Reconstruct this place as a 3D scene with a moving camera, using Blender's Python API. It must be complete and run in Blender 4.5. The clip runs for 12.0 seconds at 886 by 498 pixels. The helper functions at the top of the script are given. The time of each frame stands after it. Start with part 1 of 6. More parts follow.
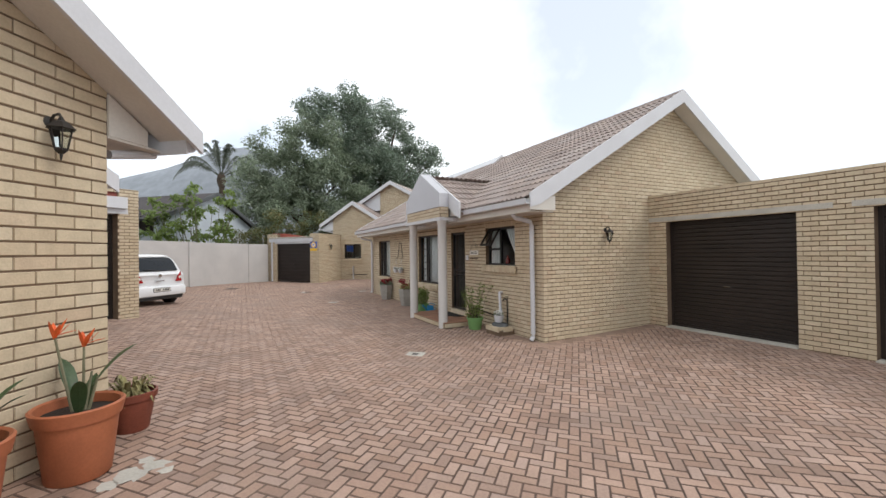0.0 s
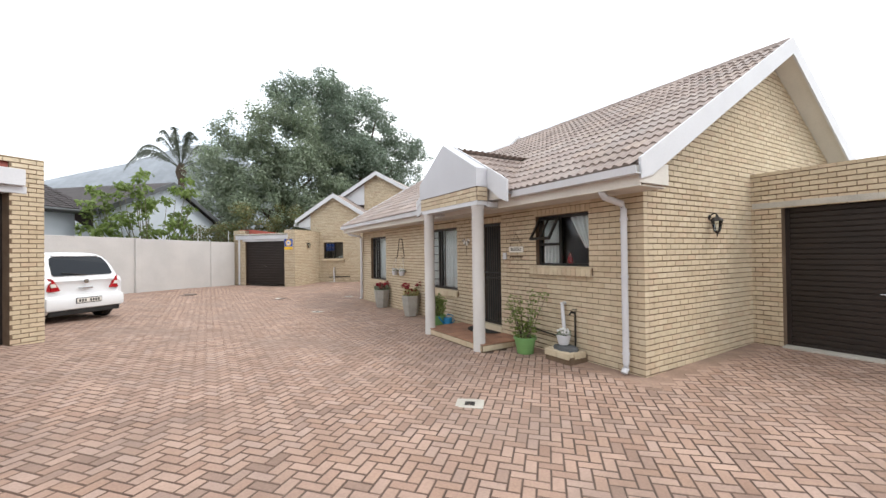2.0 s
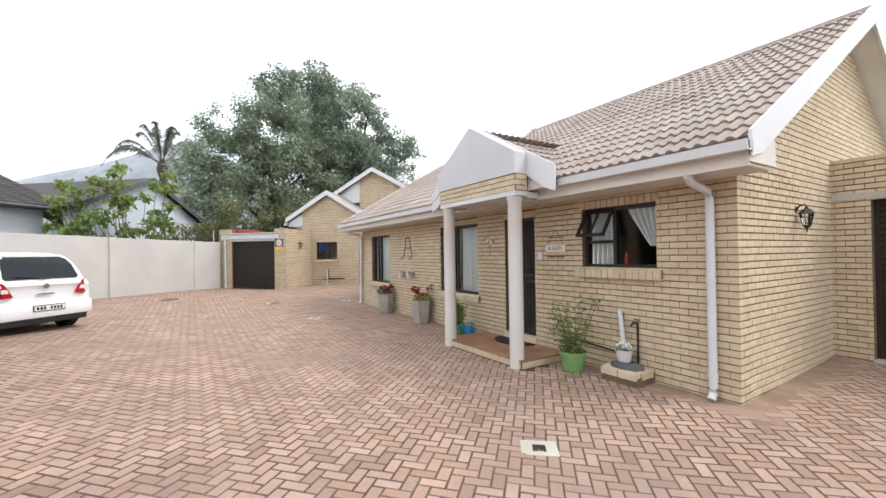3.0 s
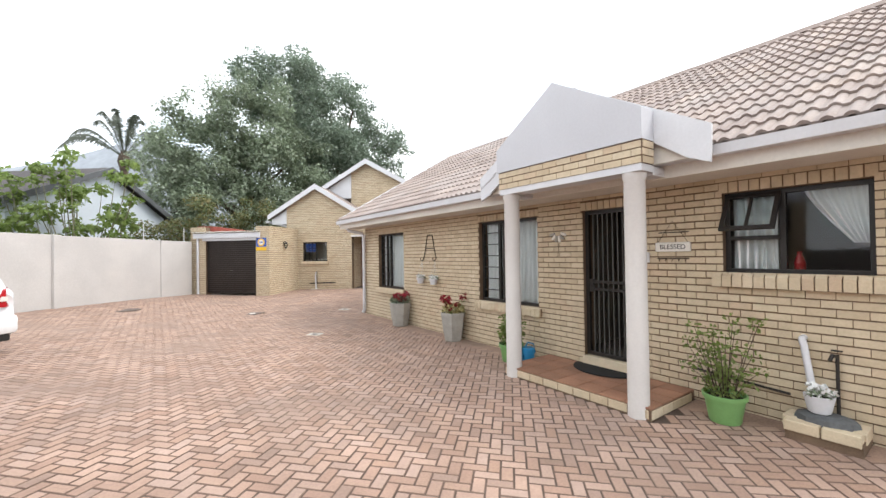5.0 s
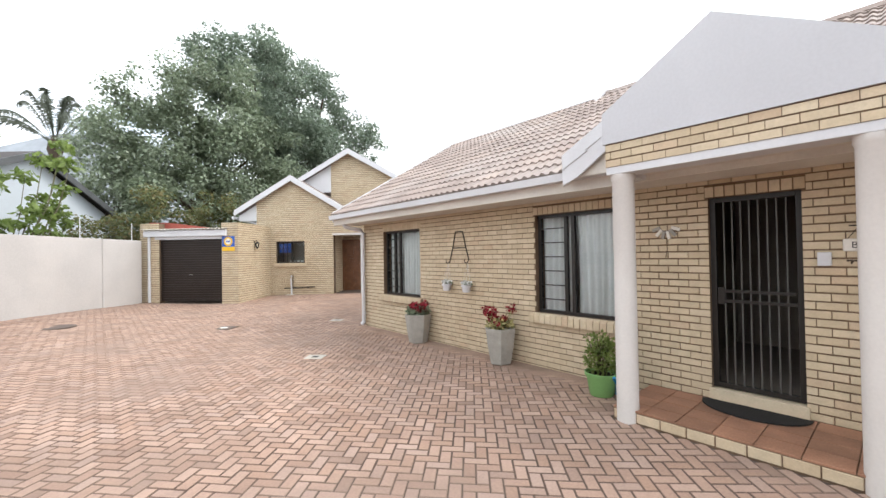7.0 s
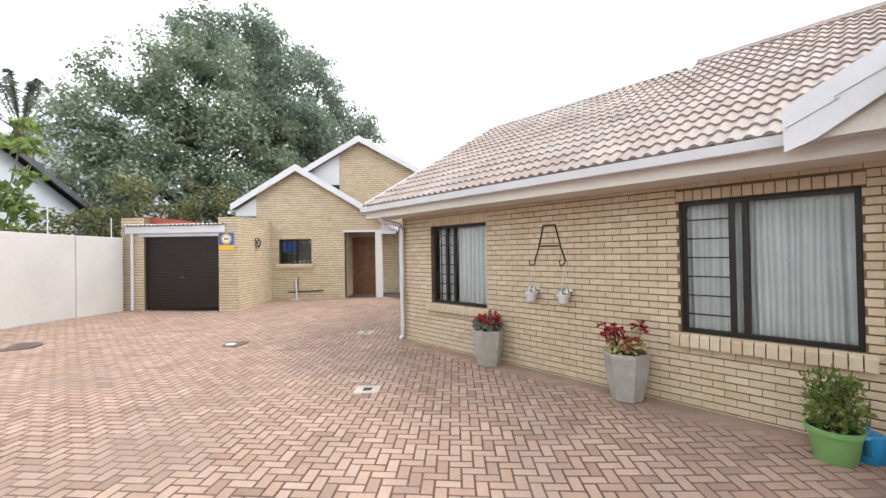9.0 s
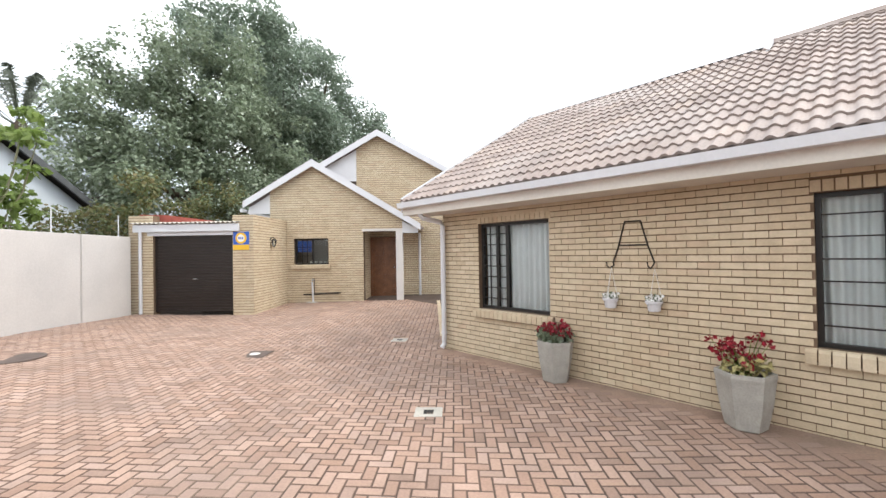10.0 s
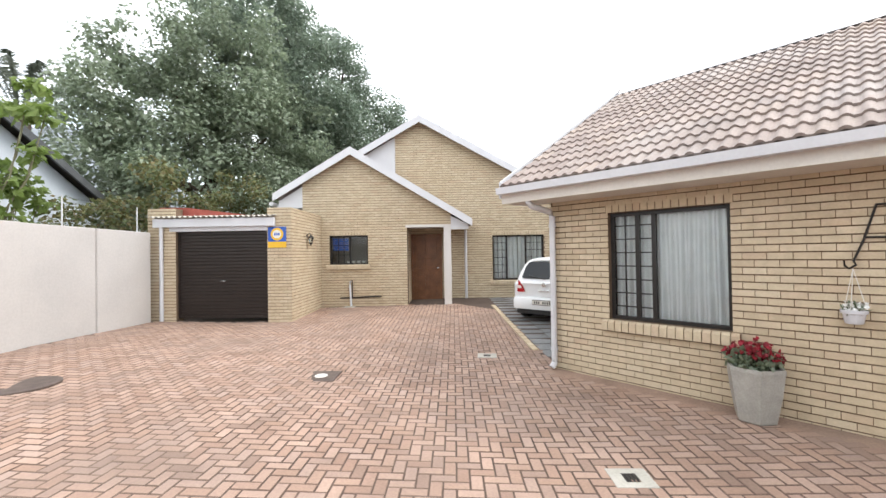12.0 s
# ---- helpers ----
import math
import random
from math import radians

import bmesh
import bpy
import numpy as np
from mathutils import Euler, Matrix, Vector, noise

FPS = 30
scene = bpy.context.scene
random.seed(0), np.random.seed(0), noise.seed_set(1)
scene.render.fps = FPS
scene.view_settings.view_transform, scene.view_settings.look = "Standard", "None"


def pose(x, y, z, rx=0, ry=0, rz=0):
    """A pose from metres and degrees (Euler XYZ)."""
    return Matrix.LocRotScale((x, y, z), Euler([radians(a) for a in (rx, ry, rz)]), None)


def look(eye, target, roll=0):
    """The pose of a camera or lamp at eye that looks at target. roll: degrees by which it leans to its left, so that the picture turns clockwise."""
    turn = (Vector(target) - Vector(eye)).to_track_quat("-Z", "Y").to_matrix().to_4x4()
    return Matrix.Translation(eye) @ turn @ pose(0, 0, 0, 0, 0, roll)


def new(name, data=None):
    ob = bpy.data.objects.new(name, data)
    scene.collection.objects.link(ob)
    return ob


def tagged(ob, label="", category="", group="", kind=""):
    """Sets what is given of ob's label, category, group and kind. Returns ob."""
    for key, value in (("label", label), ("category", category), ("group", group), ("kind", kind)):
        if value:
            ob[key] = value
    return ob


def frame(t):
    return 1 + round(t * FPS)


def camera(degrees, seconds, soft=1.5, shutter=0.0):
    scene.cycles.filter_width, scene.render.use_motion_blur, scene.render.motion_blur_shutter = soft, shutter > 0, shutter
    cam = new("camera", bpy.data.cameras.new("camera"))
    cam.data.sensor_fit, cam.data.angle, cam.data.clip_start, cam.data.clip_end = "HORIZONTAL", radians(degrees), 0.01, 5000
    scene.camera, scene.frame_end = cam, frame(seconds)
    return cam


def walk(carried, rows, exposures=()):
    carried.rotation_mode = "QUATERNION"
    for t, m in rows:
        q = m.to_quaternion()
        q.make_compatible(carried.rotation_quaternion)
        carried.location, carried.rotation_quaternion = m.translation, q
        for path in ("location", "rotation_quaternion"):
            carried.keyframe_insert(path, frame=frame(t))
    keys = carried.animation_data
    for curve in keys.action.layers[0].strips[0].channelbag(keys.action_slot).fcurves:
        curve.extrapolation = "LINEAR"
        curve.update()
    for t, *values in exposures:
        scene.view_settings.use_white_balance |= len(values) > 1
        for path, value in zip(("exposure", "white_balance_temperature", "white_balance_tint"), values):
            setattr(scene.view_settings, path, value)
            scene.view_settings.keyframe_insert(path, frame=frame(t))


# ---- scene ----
cam = camera(95.6, 12.0)
METRES, EYE, TILT, LEAN, TURN = 13.2, 1.62, -0.7, 0.0, -26.55
ROWS = [
    (0.0, 0.0, 0.0, 0.0, 0.02, 1.21, 0.73),
    (0.5, -0.0218, 0.0478, 0.0012, -0.44, 1.2, 0.75),
    (1.0, -0.0403, 0.0933, -0.0004, -1.02, 1.22, 0.79),
    (1.5, -0.0614, 0.1403, -0.0006, -2.48, 1.19, 0.8),
    (2.0, -0.0798, 0.182, -0.0018, -3.9, 1.22, 0.79),
    (2.5, -0.1001, 0.2239, -0.0027, -4.99, 1.3, 0.83),
    (4.5, -0.1734, 0.3735, 0.0003, -7.52, 1.39, 0.9),
    (5.0, -0.1916, 0.4071, 0.0005, -9.01, 1.45, 0.93),
    (5.5, -0.2133, 0.443, 0.003, -10.31, 1.36, 0.97),
    (6.0, -0.2295, 0.4754, 0.0024, -11.46, 1.42, 1.04),
    (6.5, -0.2484, 0.5098, 0.0045, -13.03, 1.41, 1.06),
    (7.0, -0.2639, 0.5418, 0.0043, -14.49, 1.39, 1.14),
    (9.0, -0.3342, 0.6837, 0.0079, -16.72, 1.28, 1.13),
    (9.5, -0.3546, 0.7205, 0.0091, -16.77, 1.26, 1.1),
    (10.0, -0.3765, 0.7529, 0.01, -16.8, 1.28, 1.13),
    (10.5, -0.3991, 0.7892, 0.0098, -16.87, 1.32, 1.09),
    (11.0, -0.4207, 0.8203, 0.0089, -16.88, 1.35, 1.09),
    (11.5, -0.4403, 0.8552, 0.0098, -16.95, 1.33, 1.11),
    (12.0, -0.4598, 0.8855, 0.0096, -16.97, 1.36, 1.09),
]
walk(cam, [(t, pose(0, 0, EYE, TILT, LEAN, TURN) @ pose(METRES * x, METRES * y, METRES * z, 90 + pitch, roll, yaw)) for t, x, y, z, yaw, pitch, roll in ROWS], [(0.0, 0.31), (1.0, 0.55), (2.5, 0.87), (5.0, 1.12), (12.0, 1.18)])

# world: bright overcast sky, thin blue breaks, soft sun
SUN_EL, SUN_AZ = 52.0, 135.0
world = bpy.data.worlds.new("overcast_sky")
scene.world = world
world.use_nodes = True
wn, wl = world.node_tree.nodes, world.node_tree.links
wn.clear()
w_out = wn.new("ShaderNodeOutputWorld")
w_bg = wn.new("ShaderNodeBackground")
w_sky = wn.new("ShaderNodeTexSky")
w_sky.sky_type, w_sky.sun_disc = "NISHITA", False
w_sky.sun_elevation, w_sky.sun_rotation = radians(SUN_EL), radians(SUN_AZ)
w_tc = wn.new("ShaderNodeTexCoord")
w_noise = wn.new("ShaderNodeTexNoise")
w_noise.inputs["Scale"].default_value, w_noise.inputs["Detail"].default_value = 2.2, 6
w_ramp = wn.new("ShaderNodeValToRGB")
w_ramp.color_ramp.elements[0].position, w_ramp.color_ramp.elements[0].color = 0.38, (0.5, 0.5, 0.5, 1)
w_ramp.color_ramp.elements[1].position, w_ramp.color_ramp.elements[1].color = 0.56, (0.97, 0.97, 0.97, 1)
w_mix = wn.new("ShaderNodeMix")
w_mix.data_type = "RGBA"
w_mix.inputs[7].default_value = (8.7, 9.02, 9.3, 1)
wl.new(w_tc.outputs["Generated"], w_noise.inputs["Vector"])
wl.new(w_noise.outputs["Fac"], w_ramp.inputs["Fac"])
wl.new(w_ramp.outputs["Color"], w_mix.inputs["Factor"])
wl.new(w_sky.outputs["Color"], w_mix.inputs[6])
wl.new(w_mix.outputs[2], w_bg.inputs["Color"])
w_bg.inputs["Strength"].default_value = 0.13
wl.new(w_bg.outputs["Background"], w_out.inputs["Surface"])
sun_data = bpy.data.lights.new("sun", "SUN")
sun_data.energy, sun_data.angle, sun_data.color = 1.0, radians(24), (1.0, 0.96, 0.9)
sun = new("sun", sun_data)
az, el = radians(SUN_AZ), radians(SUN_EL)
sun.matrix_world = look((0, 0, 30), (-math.sin(az) * math.cos(el), -math.cos(az) * math.cos(el), 30 - math.sin(el)))


# ---- materials ----
def material(name, base, rough=0.8, vary=0.15, scale=6.0, fine=60.0, bump=0.2, metal=0.0, second=None, stain=0.0,
             stain_colour=(0.1, 0.08, 0.06), piece=0.0, spec=0.4, dist=0.004, palette=None, leaf=0.0):
    """Principled surface: two scales of noise on the colour, fine relief, optional stains and piece-by-piece variation."""
    m = bpy.data.materials.new(name)
    m.use_nodes = True
    n, l = m.node_tree.nodes, m.node_tree.links
    b = n["Principled BSDF"]
    tc = n.new("ShaderNodeTexCoord")
    geo = n.new("ShaderNodeNewGeometry")
    vec = geo.outputs["Position"]

    def tex(s, detail=5):
        t = n.new("ShaderNodeTexNoise")
        t.inputs["Scale"].default_value, t.inputs["Detail"].default_value = s, detail
        l.new(vec, t.inputs["Vector"])
        return t.outputs["Fac"]

    def mixed(f, a, c, kind="MIX"):
        x = n.new("ShaderNodeMix")
        x.data_type, x.blend_type = "RGBA", kind
        for sock, val in ((x.inputs["Factor"], f), (x.inputs[6], a), (x.inputs[7], c)):
            if hasattr(val, "is_linked"):
                l.new(val, sock)
            elif isinstance(val, (int, float)):
                sock.default_value = val
            else:
                sock.default_value = (*val[:3], 1)
        return x.outputs[2]

    def ramp(f, lo, hi):
        r = n.new("ShaderNodeMapRange")
        r.inputs["From Min"].default_value, r.inputs["From Max"].default_value = lo, hi
        l.new(f, r.inputs["Value"])
        return r.outputs["Result"]

    col = base
    if piece or palette:
        oi = n.new("ShaderNodeObjectInfo")
        at = n.new("ShaderNodeAttribute")
        at.attribute_name = "rnd"
        add = n.new("ShaderNodeMath")
        add.operation = "ADD"
        l.new(oi.outputs["Random"], add.inputs[0])
        l.new(at.outputs["Fac"], add.inputs[1])
        fr = n.new("ShaderNodeMath")
        fr.operation = "FRACT"
        l.new(add.outputs[0], fr.inputs[0])
        cr = n.new("ShaderNodeValToRGB")
        cols = palette or [tuple(c * (1 - piece) for c in base), base, tuple(min(1, c * (1 + piece)) for c in base)]
        cr.color_ramp.elements[0].color = (*cols[0], 1)
        cr.color_ramp.elements[1].color = (*cols[-1], 1)
        for i, c in enumerate(cols[1:-1], 1):
            e = cr.color_ramp.elements.new(i / (len(cols) - 1))
            e.color = (*c, 1)
        l.new(fr.outputs[0], cr.inputs["Fac"])
        col = cr.outputs["Color"]
    big, small = tex(scale), tex(fine, 3)
    dark = tuple(c * (1 - vary) for c in (1, 1, 1))
    col = mixed(1.0, col, mixed(ramp(big, 0.35, 0.65), dark, (1, 1, 1)), "MULTIPLY")
    col = mixed(1.0, col, mixed(ramp(small, 0.35, 0.65), tuple(c * (1 - vary * 0.7) for c in (1, 1, 1)), (1.0, 1.0, 1.0)), "MULTIPLY")
    if second:
        col = mixed(ramp(tex(scale * 2.7), 0.52, 0.66), col, second)
    if stain:
        f = n.new("ShaderNodeMath")
        f.operation = "MULTIPLY"
        f.inputs[1].default_value = stain
        l.new(ramp(tex(0.55, 8), 0.5, 0.68), f.inputs[0])
        col = mixed(f.outputs[0], col, stain_colour)
    if hasattr(col, "is_linked"):
        l.new(col, b.inputs["Base Color"])
    b.inputs["Roughness"].default_value, b.inputs["Metallic"].default_value = rough, metal
    b.inputs["Specular IOR Level"].default_value = spec
    if bump:
        bp = n.new("ShaderNodeBump")
        bp.inputs["Strength"].default_value, bp.inputs["Distance"].default_value = bump, dist
        l.new(small, bp.inputs["Height"])
        l.new(bp.outputs["Normal"], b.inputs["Normal"])
    if leaf:
        tr, ms = n.new("ShaderNodeBsdfTranslucent"), n.new("ShaderNodeMixShader")
        ms.inputs[0].default_value = leaf
        l.new(col, tr.inputs["Color"])
        l.new(b.outputs["BSDF"], ms.inputs[1])
        l.new(tr.outputs["BSDF"], ms.inputs[2])
        l.new(ms.outputs["Shader"], n["Material Output"].inputs["Surface"])
    return m


BRICKS = [(0.54, 0.435, 0.3), (0.59, 0.485, 0.34), (0.61, 0.51, 0.36), (0.57, 0.46, 0.32), (0.64, 0.54, 0.39), (0.56, 0.43, 0.3)]
M_BRICK = material("cream_face_brick", BRICKS[0], 0.9, 0.12, 9, 60, 0.5, palette=BRICKS, stain=0.16, stain_colour=(0.42, 0.27, 0.14))
M_MORTAR = material("brown_mortar", (0.2, 0.135, 0.088), 0.95, 0.25, 5, 90, 0.5)
PAVES = [(0.33, 0.21, 0.155), (0.41, 0.275, 0.21), (0.46, 0.32, 0.25), (0.365, 0.235, 0.17), (0.44, 0.315, 0.255), (0.28, 0.185, 0.14)]
M_PAVER = material("red_clay_paver", PAVES[0], 0.8, 0.22, 1.6, 55, 0.5, palette=PAVES, stain=0.5, stain_colour=(0.20, 0.145, 0.12))
M_GROUND = material("sandy_joint_ground", (0.1, 0.07, 0.055), 0.95, 0.3, 2, 40, 0.5)
TILES = [(0.29, 0.23, 0.205), (0.34, 0.272, 0.24), (0.375, 0.305, 0.27), (0.315, 0.26, 0.235), (0.4, 0.32, 0.272)]
M_TILE = material("weathered_concrete_roof_tile", TILES[0], 0.7, 0.2, 1.2, 40, 0.5, palette=TILES, stain=0.35, stain_colour=(0.46, 0.43, 0.41))
M_STRIP = material("reddish_concrete_edging", (0.36, 0.245, 0.185), 0.9, 0.3, 2.5, 45, 0.4, stain=0.4, stain_colour=(0.2, 0.16, 0.12))
M_CHAMFER = material("dirty_paver_chamfer", (0.2, 0.13, 0.1), 0.95, 0.3, 2, 40, 0.3, stain=0.5, stain_colour=(0.3, 0.23, 0.18))
M_PEDIMENT = material("white_painted_board", (0.52, 0.52, 0.545), 0.6, 0.06, 1.5, 40, 0.08)
M_WHITE = material("white_painted_timber", (0.62, 0.62, 0.64), 0.5, 0.06, 2, 40, 0.08)
M_SOFFIT = material("cream_painted_board", (0.66, 0.62, 0.56), 0.7, 0.08, 2, 40, 0.1)
M_PLASTER = material("white_painted_plaster", (0.53, 0.505, 0.485), 0.85, 0.1, 1.1, 30, 0.35, stain=0.12, stain_colour=(0.5, 0.45, 0.4))
M_COLUMN = material("cream_painted_plaster", (0.64, 0.61, 0.58), 0.75, 0.06, 2, 50, 0.2)
M_DOOR = material("dark_brown_roller_steel", (0.028, 0.02, 0.017), 0.42, 0.25, 2, 60, 0.08)
M_FRAME = material("dark_bronze_steel", (0.02, 0.017, 0.015), 0.4, 0.2, 8, 60, 0.05)
M_GATE = material("worn_grey_gate_steel", (0.085, 0.08, 0.076), 0.45, 0.2, 8, 60, 0.05)
M_CONC = material("pale_concrete", (0.52, 0.49, 0.43), 0.9, 0.2, 3, 60, 0.4)
M_WOOD = material("varnished_meranti", (0.21, 0.085, 0.035), 0.45, 0.35, 5, 40, 0.1)
M_SLATE = material("dark_slate_paving", (0.12, 0.125, 0.13), 0.7, 0.3, 2, 30, 0.4)
M_BAY = material("grey_slate_slab", (0.23, 0.235, 0.24), 0.7, 0.3, 2, 30, 0.4, piece=0.15)
M_TERRA = material("terracotta_tile", (0.34, 0.175, 0.11), 0.6, 0.25, 4, 60, 0.2, piece=0.2)
M_POT = material("terracotta_plastic", (0.42, 0.135, 0.06), 0.6, 0.15, 5, 60, 0.15)
M_SOIL = material("potting_soil", (0.03, 0.02, 0.014), 0.95, 0.3, 20, 90, 0.8)
M_CEMENT = material("grey_cement_planter", (0.4, 0.38, 0.34), 0.85, 0.18, 6, 60, 0.3)
M_GREENPOT = material("lime_green_plastic", (0.19, 0.37, 0.13), 0.45, 0.08, 4, 40, 0.03)
M_BLUE = material("blue_plastic", (0.03, 0.25, 0.5), 0.4, 0.08, 4, 40, 0.03)
M_RUBBER = material("black_rubber", (0.015, 0.014, 0.014), 0.85, 0.2, 10, 80, 0.3)
M_CARPAINT = material("white_car_paint", (0.78, 0.79, 0.8), 0.22, 0.02, 1, 20, 0.0)
M_RED = material("red_lamp_plastic", (0.42, 0.015, 0.02), 0.2, 0.1, 10, 40, 0.0)
M_CHROME = material("bright_metal", (0.6, 0.6, 0.6), 0.25, 0.05, 4, 40, 0.0, metal=1.0)
M_BLACK = material("black_plastic", (0.02, 0.02, 0.02), 0.5, 0.1, 10, 60, 0.1)
M_IRON = material("dark_wrought_iron", (0.03, 0.025, 0.022), 0.6, 0.2, 10, 60, 0.2)
M_CURTAIN = material("white_curtain_cloth", (0.82, 0.81, 0.8), 0.9, 0.08, 5, 80, 0.2)
M_ROOM = material("dim_room_plaster", (0.3, 0.27, 0.23), 0.9, 0.1, 2, 40, 0.1)
M_PAPER = material("white_sign_paint", (0.75, 0.72, 0.66), 0.7, 0.08, 10, 60, 0.1)
M_BLUESIGN = material("blue_sign_paint", (0.03, 0.1, 0.42), 0.5, 0.05, 10, 60, 0.0)
M_YELLOW = material("yellow_sign_paint", (0.75, 0.45, 0.03), 0.5, 0.05, 10, 60, 0.0)
M_BARK = material("grey_brown_bark", (0.12, 0.09, 0.065), 0.95, 0.35, 3, 25, 0.9, dist=0.02)
M_BARKPALE = material("pale_green_bark", (0.22, 0.21, 0.13), 0.9, 0.25, 5, 40, 0.4)
LEAVES = [(0.22, 0.275, 0.18), (0.27, 0.335, 0.22), (0.32, 0.38, 0.25), (0.25, 0.31, 0.21), (0.36, 0.42, 0.29)]
M_LEAF = material("dark_green_foliage", LEAVES[0], 0.38, 0.22, 0.35, 12, 0.1, palette=LEAVES, leaf=0.45, spec=0.9)
LEAVES4 = [(0.18, 0.24, 0.175), (0.22, 0.285, 0.205), (0.26, 0.325, 0.235), (0.2, 0.265, 0.195), (0.29, 0.355, 0.26)]
M_LEAF4 = material("deep_green_foliage", LEAVES4[0], 0.36, 0.22, 0.35, 12, 0.1, palette=LEAVES4, leaf=0.45, spec=0.9)
LEAVES2 = [(0.16, 0.23, 0.06), (0.23, 0.32, 0.085), (0.3, 0.39, 0.12), (0.19, 0.26, 0.08)]
M_LEAF2 = material("bright_green_foliage", LEAVES2[0], 0.5, 0.2, 1.2, 12, 0.1, palette=LEAVES2, leaf=0.55)
LEAVES3 = [(0.17, 0.18, 0.07), (0.22, 0.22, 0.085), (0.25, 0.2, 0.09), (0.15, 0.19, 0.075), (0.18, 0.22, 0.1)]
M_LEAF3 = material("olive_shrub_foliage", LEAVES3[0], 0.6, 0.3, 0.8, 12, 0.1, palette=LEAVES3, leaf=0.4)
M_PALM = material("grey_green_palm_frond", (0.2, 0.23, 0.175), 0.5, 0.3, 2, 20, 0.1, piece=0.3, leaf=0.45)
M_FLOWER = material("crimson_flower", (0.3, 0.016, 0.03), 0.6, 0.25, 20, 80, 0.1, piece=0.4)
M_FLOWERO = material("orange_flower", (0.75, 0.13, 0.03), 0.6, 0.2, 20, 80, 0.1, piece=0.2)
M_FLOWERW = material("white_flower", (0.8, 0.8, 0.78), 0.6, 0.1, 20, 80, 0.1)
M_STRAP = material("dark_green_strap_leaf", (0.06, 0.1, 0.04), 0.4, 0.25, 8, 60, 0.1)
M_DRY = material("dry_yellow_green_leaf", (0.42, 0.37, 0.16), 0.7, 0.3, 8, 60, 0.1, piece=0.3)
M_DARKROOF = material("dark_grey_roof_tile", (0.055, 0.045, 0.045), 0.8, 0.3, 2, 20, 0.4)
M_BLUEWALL = material("pale_blue_white_plaster", (0.54, 0.585, 0.63), 0.85, 0.06, 1, 30, 0.2)
M_REDTILE = material("red_quarry_tile", (0.3, 0.07, 0.05), 0.6, 0.25, 4, 60, 0.2, piece=0.25)
# pale blue-grey base stands in for the air haze over the mountain
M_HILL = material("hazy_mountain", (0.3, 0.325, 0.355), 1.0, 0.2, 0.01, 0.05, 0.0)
M_CASTIRON = material("worn_brown_cast_iron", (0.13, 0.095, 0.08), 0.7, 0.3, 8, 60, 0.4)


def glass_material(name, tint=(0.9, 0.95, 0.95), rough=0.02):
    m = bpy.data.materials.new(name)
    m.use_nodes = True
    n, l = m.node_tree.nodes, m.node_tree.links
    n.clear()
    out = n.new("ShaderNodeOutputMaterial")
    mix = n.new("ShaderNodeMixShader")
    fres = n.new("ShaderNodeFresnel")
    fres.inputs["IOR"].default_value = 1.5
    tr, gl = n.new("ShaderNodeBsdfTransparent"), n.new("ShaderNodeBsdfGlossy")
    tr.inputs["Color"].default_value = (*tint, 1)
    gl.inputs["Roughness"].default_value = rough
    l.new(fres.outputs["Fac"], mix.inputs[0])
    l.new(tr.outputs[0], mix.inputs[1])
    l.new(gl.outputs[0], mix.inputs[2])
    l.new(mix.outputs[0], out.inputs["Surface"])
    return m


M_GLASS = glass_material("window_glass")
M_DARKGLASS = material("tinted_car_glass", (0.012, 0.014, 0.016), 0.06, 0.05, 2, 20, 0.0, spec=0.35)


# ---- mesh tools ----
def mesh_ob(name, verts, faces, mat, parent=None, m=None, smooth=False, rnd=None):
    me = bpy.data.meshes.new(name)
    me.from_pydata([tuple(v) for v in verts], [], faces)
    me.materials.append(mat)
    if smooth:
        me.polygons.foreach_set("use_smooth", [True] * len(me.polygons))
    if rnd is not None:
        at = me.attributes.new("rnd", "FLOAT", "FACE")
        at.data.foreach_set("value", rnd)
    me.update()
    return put(name, me, parent, m)


def put(name, me, parent=None, m=None):
    ob = new(name, me)
    if parent is not None:
        ob.parent = parent
    if m is not None:
        ob.matrix_basis = m
    return ob


def root(name, m, label, category, group="", kind=""):
    ob = new(name)
    ob.matrix_basis = m
    return tagged(ob, label, category, group, kind)


